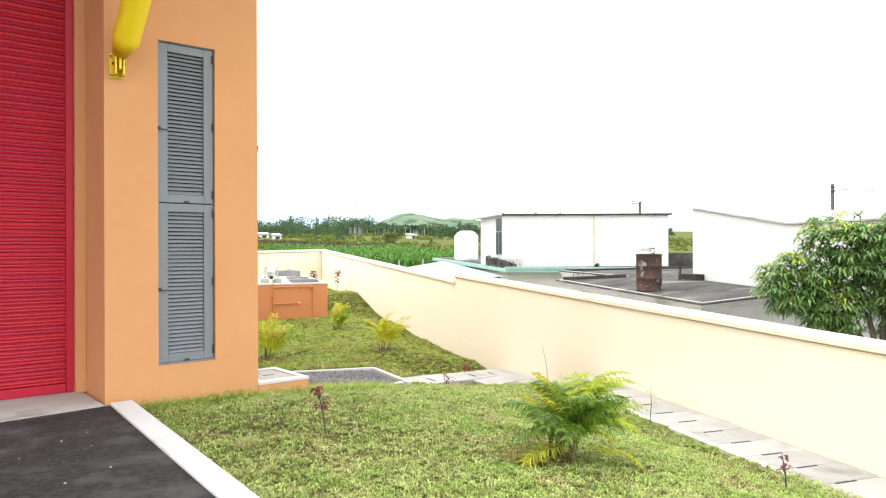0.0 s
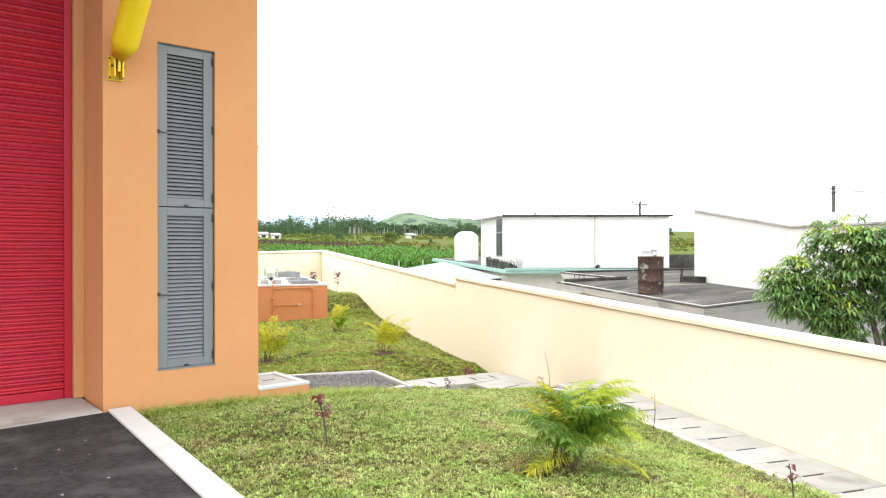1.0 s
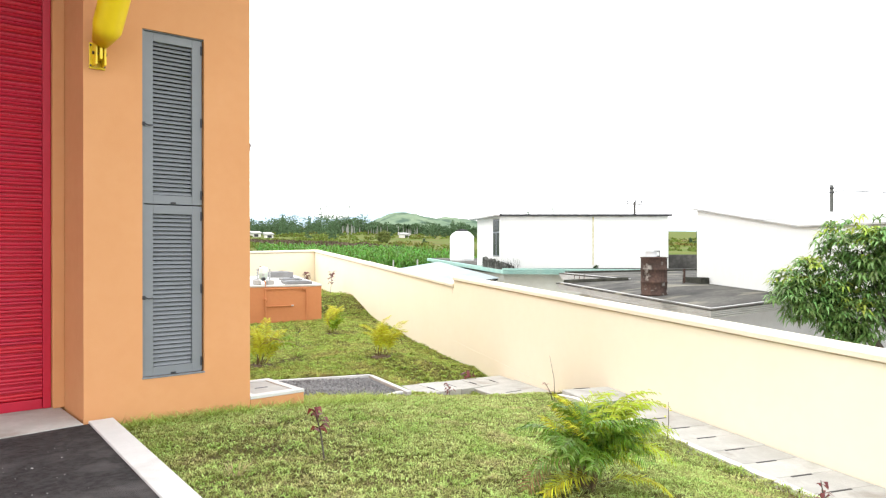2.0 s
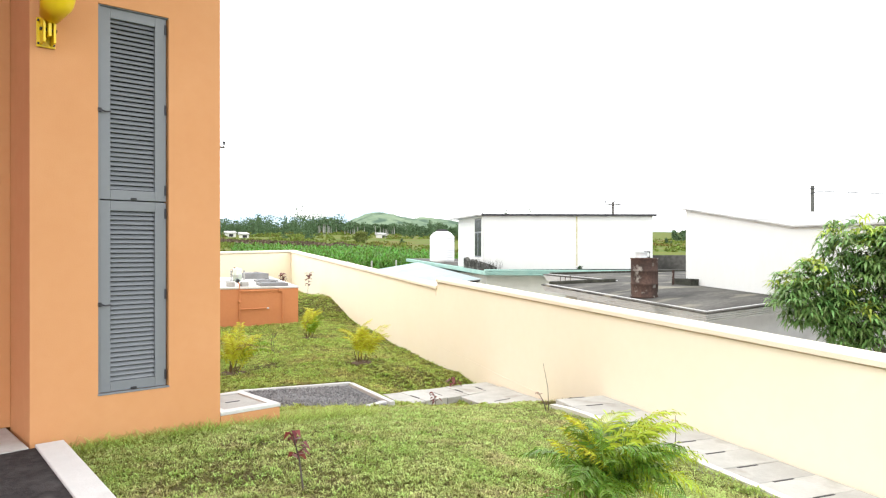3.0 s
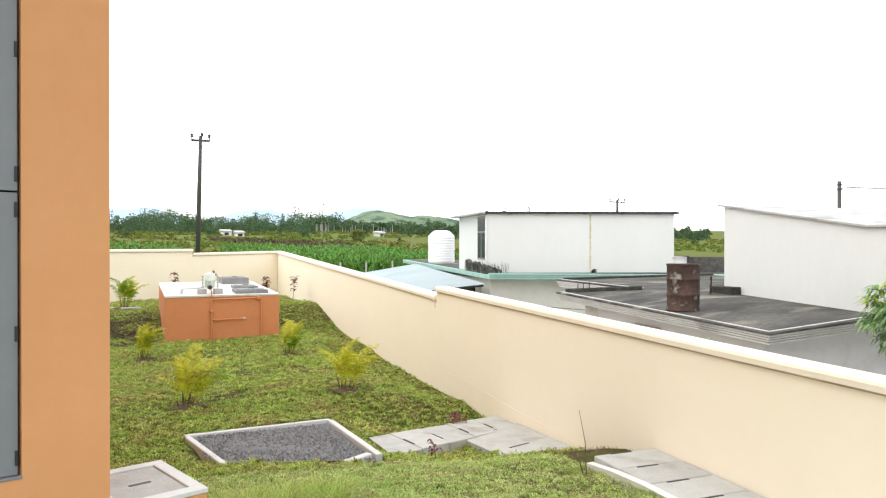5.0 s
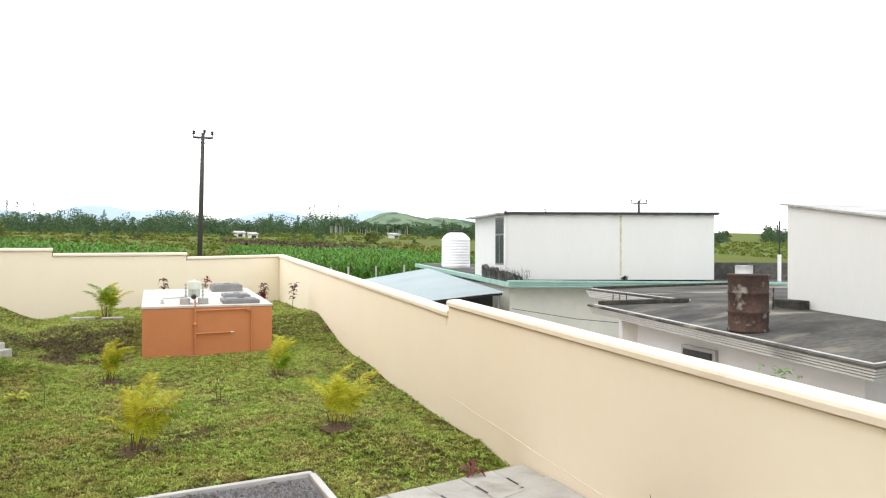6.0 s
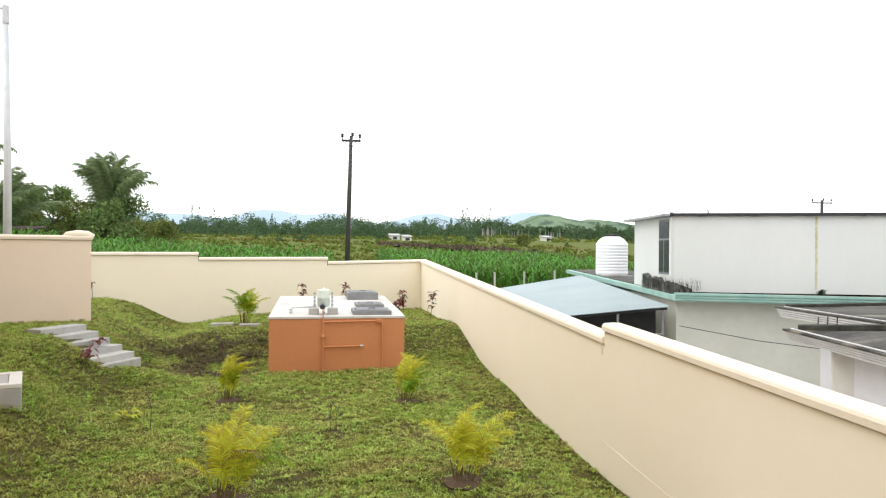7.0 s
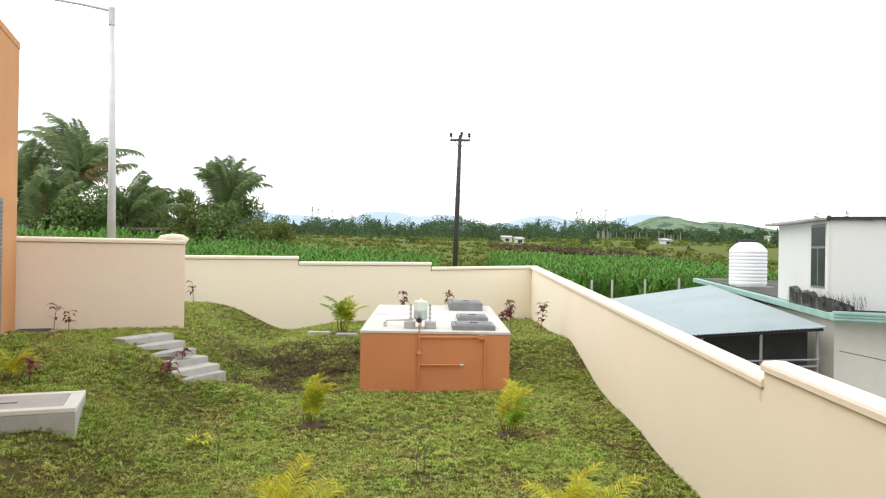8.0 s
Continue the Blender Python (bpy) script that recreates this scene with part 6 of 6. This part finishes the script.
for _ in range(5200):
    d = 38 + 210 * rng.rand() ** 1.5
    a = rng.uniform(-0.75, 1.15)
    x, y = 1 + d * math.sin(a), -12 + d * math.cos(a)
    if y < 22 and x < 25 and x > -30:
        continue
    if noise.noise(Vector((x * 0.03, y * 0.05, 5.0))) < -0.12 + 0.3 * rng.rand() - 0.15:
        continue
    rad = rng.uniform(0.25, 0.85) * (0.6 + d / 180)
    leafball(vs, fs, (x, y, land_z(x, y) + rad * 0.1), rad, 22, 0.12 + 0.0020 * d, rng, 0.40)
tagged(raw("scrub", vs, fs, M_MEADOW), "yellow-green scrub over the rising fields", "scrub", kind="stuff")
# far woods, with tall slender trees here and there
vs, fs = [], []
for k in range(2500):
    near = k < 420
    d = rng.uniform(118, 195) if near else rng.uniform(195, 260) if k < 1550 else rng.uniform(260, 430)
    a = rng.uniform(-0.85, 1.25)
    x, y = 1 + d * math.sin(a), -12 + d * math.cos(a)
    if a > 0.62 and noise.noise(Vector((a * 22, 1.0, 0))) < 0.0:
        continue
    if near and noise.noise(Vector((x * 0.035, y * 0.02, 4.0))) < 0.12 - 0.1 * ease((d - 150) / 40):
        continue
    if 0.222 < a < 0.35 and d < 238:
        d += 48
        x, y = 1 + d * math.sin(a), -12 + d * math.cos(a)
    h = rng.uniform(4.2, 7.6) * (d / 300) * (1.0 + 0.55 * noise.noise(Vector((a * 14, 0, 0))) + 0.45 * noise.noise(Vector((a * 46, 5.0, 0)))) * (1 - 0.35 * ease((a - 0.25) / 0.05) * (1 - ease((a - 0.45) / 0.05))) * (1 - 0.4 * ease((a - 0.6) / 0.1))
    if near:
        h *= rng.uniform(0.45, 0.95)
    z = land_z(x, y)
    slim = rng.rand() < (0.05 if noise.noise(Vector((a * 9, 2.0, 0))) > 0.12 else 0.008)
    leafball(vs, fs, (x, y - 1, z + h * 0.15), h * 0.45, 26, 0.6 * d / 330, rng, 0.5)
    n = 7 if slim else 3
    for j in range(n):
        t = (j + 0.6) / n
        rad = h * (0.20 * (1.25 - t) if slim else 0.34 * (1.25 - 0.6 * t))
        leafball(vs, fs, (x + rng.uniform(-0.3, 0.3) * h * (0.08 if slim else 0.5), y, z + h * t * (1.5 if slim else rng.uniform(0.7, 1.0))), rad, 20 if slim else 34, (0.40 if slim else 0.50) * d / 330, rng, 1.9 if slim else 0.9)
tagged(raw("woods", vs, fs, M_WOOD), "dark green woods along the far fields", "woods", kind="stuff")
# a stand of royal palms with pale trunks
vs, fs = [], []
for k in range(34):
    d = rng.uniform(215, 235)
    a = 0.228 + 0.030 * rng.rand() if k < 15 else 0.255 + 0.09 * rng.rand()
    x, y, h = 1 + d * math.sin(a), -12 + d * math.cos(a), rng.uniform(2.4, 4.0) * (1 if k < 15 else 0.75)
    z = land_z(x, y)
    i = len(vs)
    vs += [Vector((x - 0.11, y, z)), Vector((x + 0.11, y, z)), Vector((x + 0.07, y, z + h)), Vector((x - 0.07, y, z + h))]
    fs.append((i, i + 1, i + 2, i + 3))
palms = raw("palm_trunks", vs, fs, M_CONC)
tagged(palms, "pale trunks of a far stand of palms", "palm trunks", kind="stuff")
vs2, fs2 = [], []
for q in range(0, len(vs), 4):
    c = (vs[q + 2] + vs[q + 3]) * 0.5
    for k in range(20):
        a = rng.uniform(0, 6.28)
        leaf_strip(vs2, fs2, c, (math.cos(a), math.sin(a), rng.uniform(0.2, 1.4)), rng.uniform(1.7, 2.6), 0.45, 1.5)
tagged(raw("palm_crowns", vs2, fs2, M_WOOD), "green crowns of a far stand of palms", "palm crowns", kind="stuff")

# ploughed strip, running down the slope between the fields
strip = []
for i in range(41):
    t = i / 40
    k = 0.085 + 0.315 * t
    d = 112 - 58 * t + 2.5 * math.sin(i * 0.9)
    w = 11 - 6.5 * t + 1.6 * noise.noise(Vector((i * 0.7, 3, 0)))
    strip += [(1.2 + k * (d - w), -12.4 + d - w), (1.2 + k * (d + w), -12.4 + d + w)]
tagged(raw("ploughed_field", [(x, y, land_z(x, y) + 0.22) for x, y in strip], [(2 * i, 2 * i + 2, 2 * i + 3, 2 * i + 1) for i in range(40)], M_PLOUGH), "strip of ploughed reddish brown soil", "field", kind="structure")
vs, fs = [], []
for _ in range(700):
    i = int(rng.randint(0, 40))
    u = rng.rand()
    x, y = [strip[2 * i][q] * (1 - u) + strip[2 * i + 1][q] * u for q in (0, 1)]
    leafball(vs, fs, (x, y, land_z(x, y) + 0.25), rng.uniform(0.25, 0.6), 9, 0.3, rng, 0.5)
tagged(raw("clods", vs, fs, M_PLOUGH), "heaps of turned brown earth and dead stalks", "earth", kind="stuff")

# far houses
for x, y, w, h in ((19.7, 137.6, 1.5, 0.7), (55.7, 152.6, 1.7, 0.8), (117.0, 227.6, 4, 1.3), (18.1, 147.6, 2.0, 0.8)):
    e = thing("far_house", pose(x, y, land_z(x, y)), "small white house far across the fields", "house", "far houses")
    part("wall", block(-w / 2, w / 2, -2, 2, -1.5, h), M_WHITE, e)
    part("roof", prism([(-w / 2 - 0.2, -2.2), (w / 2 + 0.2, -2.2), (w / 2 + 0.2, 2.2), (-w / 2 - 0.2, 2.2)], h + 0.003, lambda a, b: h + 0.15 + 0.1 * (b + 2.2)), M_GREYFAS, e)
    part("door", block(-0.5, 0.4, -2.02, -2.003, 0, h * 0.75), M_DARK, e)


# ---- hills ----
def ridge(name, y0, x0, x1, n, height, depth, material, label, foot):
    vs, fs = [], []
    for j in range(9):
        t = j / 8
        for i in range(n + 1):
            x = x0 + (x1 - x0) * i / n
            hh = height(x) * math.sin(math.pi * 0.5 * t)
            hh *= 1 + 0.10 * noise.noise(Vector((x * 0.02, t * 5, 7))) * (1 if t < 1 else 0)
            vs.append((x, y0 + depth * t, foot + hh))
    for j in range(8):
        for i in range(n):
            fs.append((j * (n + 1) + i, j * (n + 1) + i + 1, (j + 1) * (n + 1) + i + 1, (j + 1) * (n + 1) + i))
    return tagged(raw(name, vs, fs, material, smooth=True), label, "hills", kind="structure")


def bumps(x, peaks):
    return sum(h * math.exp(-((x - c) / (w if x < c else w2)) ** 2) for c, h, w, w2 in peaks)


ridge("hill", 900, 120, 620, 200, lambda x: 3 + bumps(x, ((330, 26, 46, 60), (425, 18, 45, 85))) + 2.2 * noise.noise(Vector((x * 0.06, 0, 0))) + 0.9 * noise.noise(Vector((x * 0.25, 2, 0))), 120, M_HILL, "green grassy hill beyond the fields", 27)
ridge("hill", 820, -520, 60, 70, lambda x: bumps(x, ((-330, 16, 70, 50), (-240, 8, 60, 60))) + 0.8 * noise.noise(Vector((x * 0.05, 3, 0))), 100, M_HILL, "low wooded hill beyond the fields", 22)
ridge("backdrop", 3300, -2600, 3000, 160, lambda x: 40 + bumps(x, ((-250, 70, 160, 200), (60, 45, 120, 140), (-900, 55, 200, 220), (560, 60, 160, 200), (1080, 75, 200, 320), (-600, 30, 120, 120))) + 7 * noise.noise(Vector((x * 0.006, 1, 0))), 300, M_HAZED_RANGE, "distant mountain range in painted haze blue", 90)

# crumbs and dead leaves on the asphalt
vs, fs = [], []
for _ in range(240):
    q = from_front(-1.9 - 3.2 * rng.rand(), -0.8 - 5.5 * rng.rand(), 0.484)
    r0 = 0.0025 + 0.006 * rng.rand() ** 4
    i = len(vs)
    for k in range(4):
        a = k * 1.57 + rng.rand()
        vs.append(q + Vector((math.cos(a) * r0 * 1.5, math.sin(a) * r0, 0)))
    vs.append(q + Vector((0, 0, r0)))
    fs += [(i + k, i + (k + 1) % 4, i + 4) for k in range(4)]
tagged(raw("grit", vs, fs, M_CONC), "pale grit scattered on the asphalt", "grit", kind="stuff")
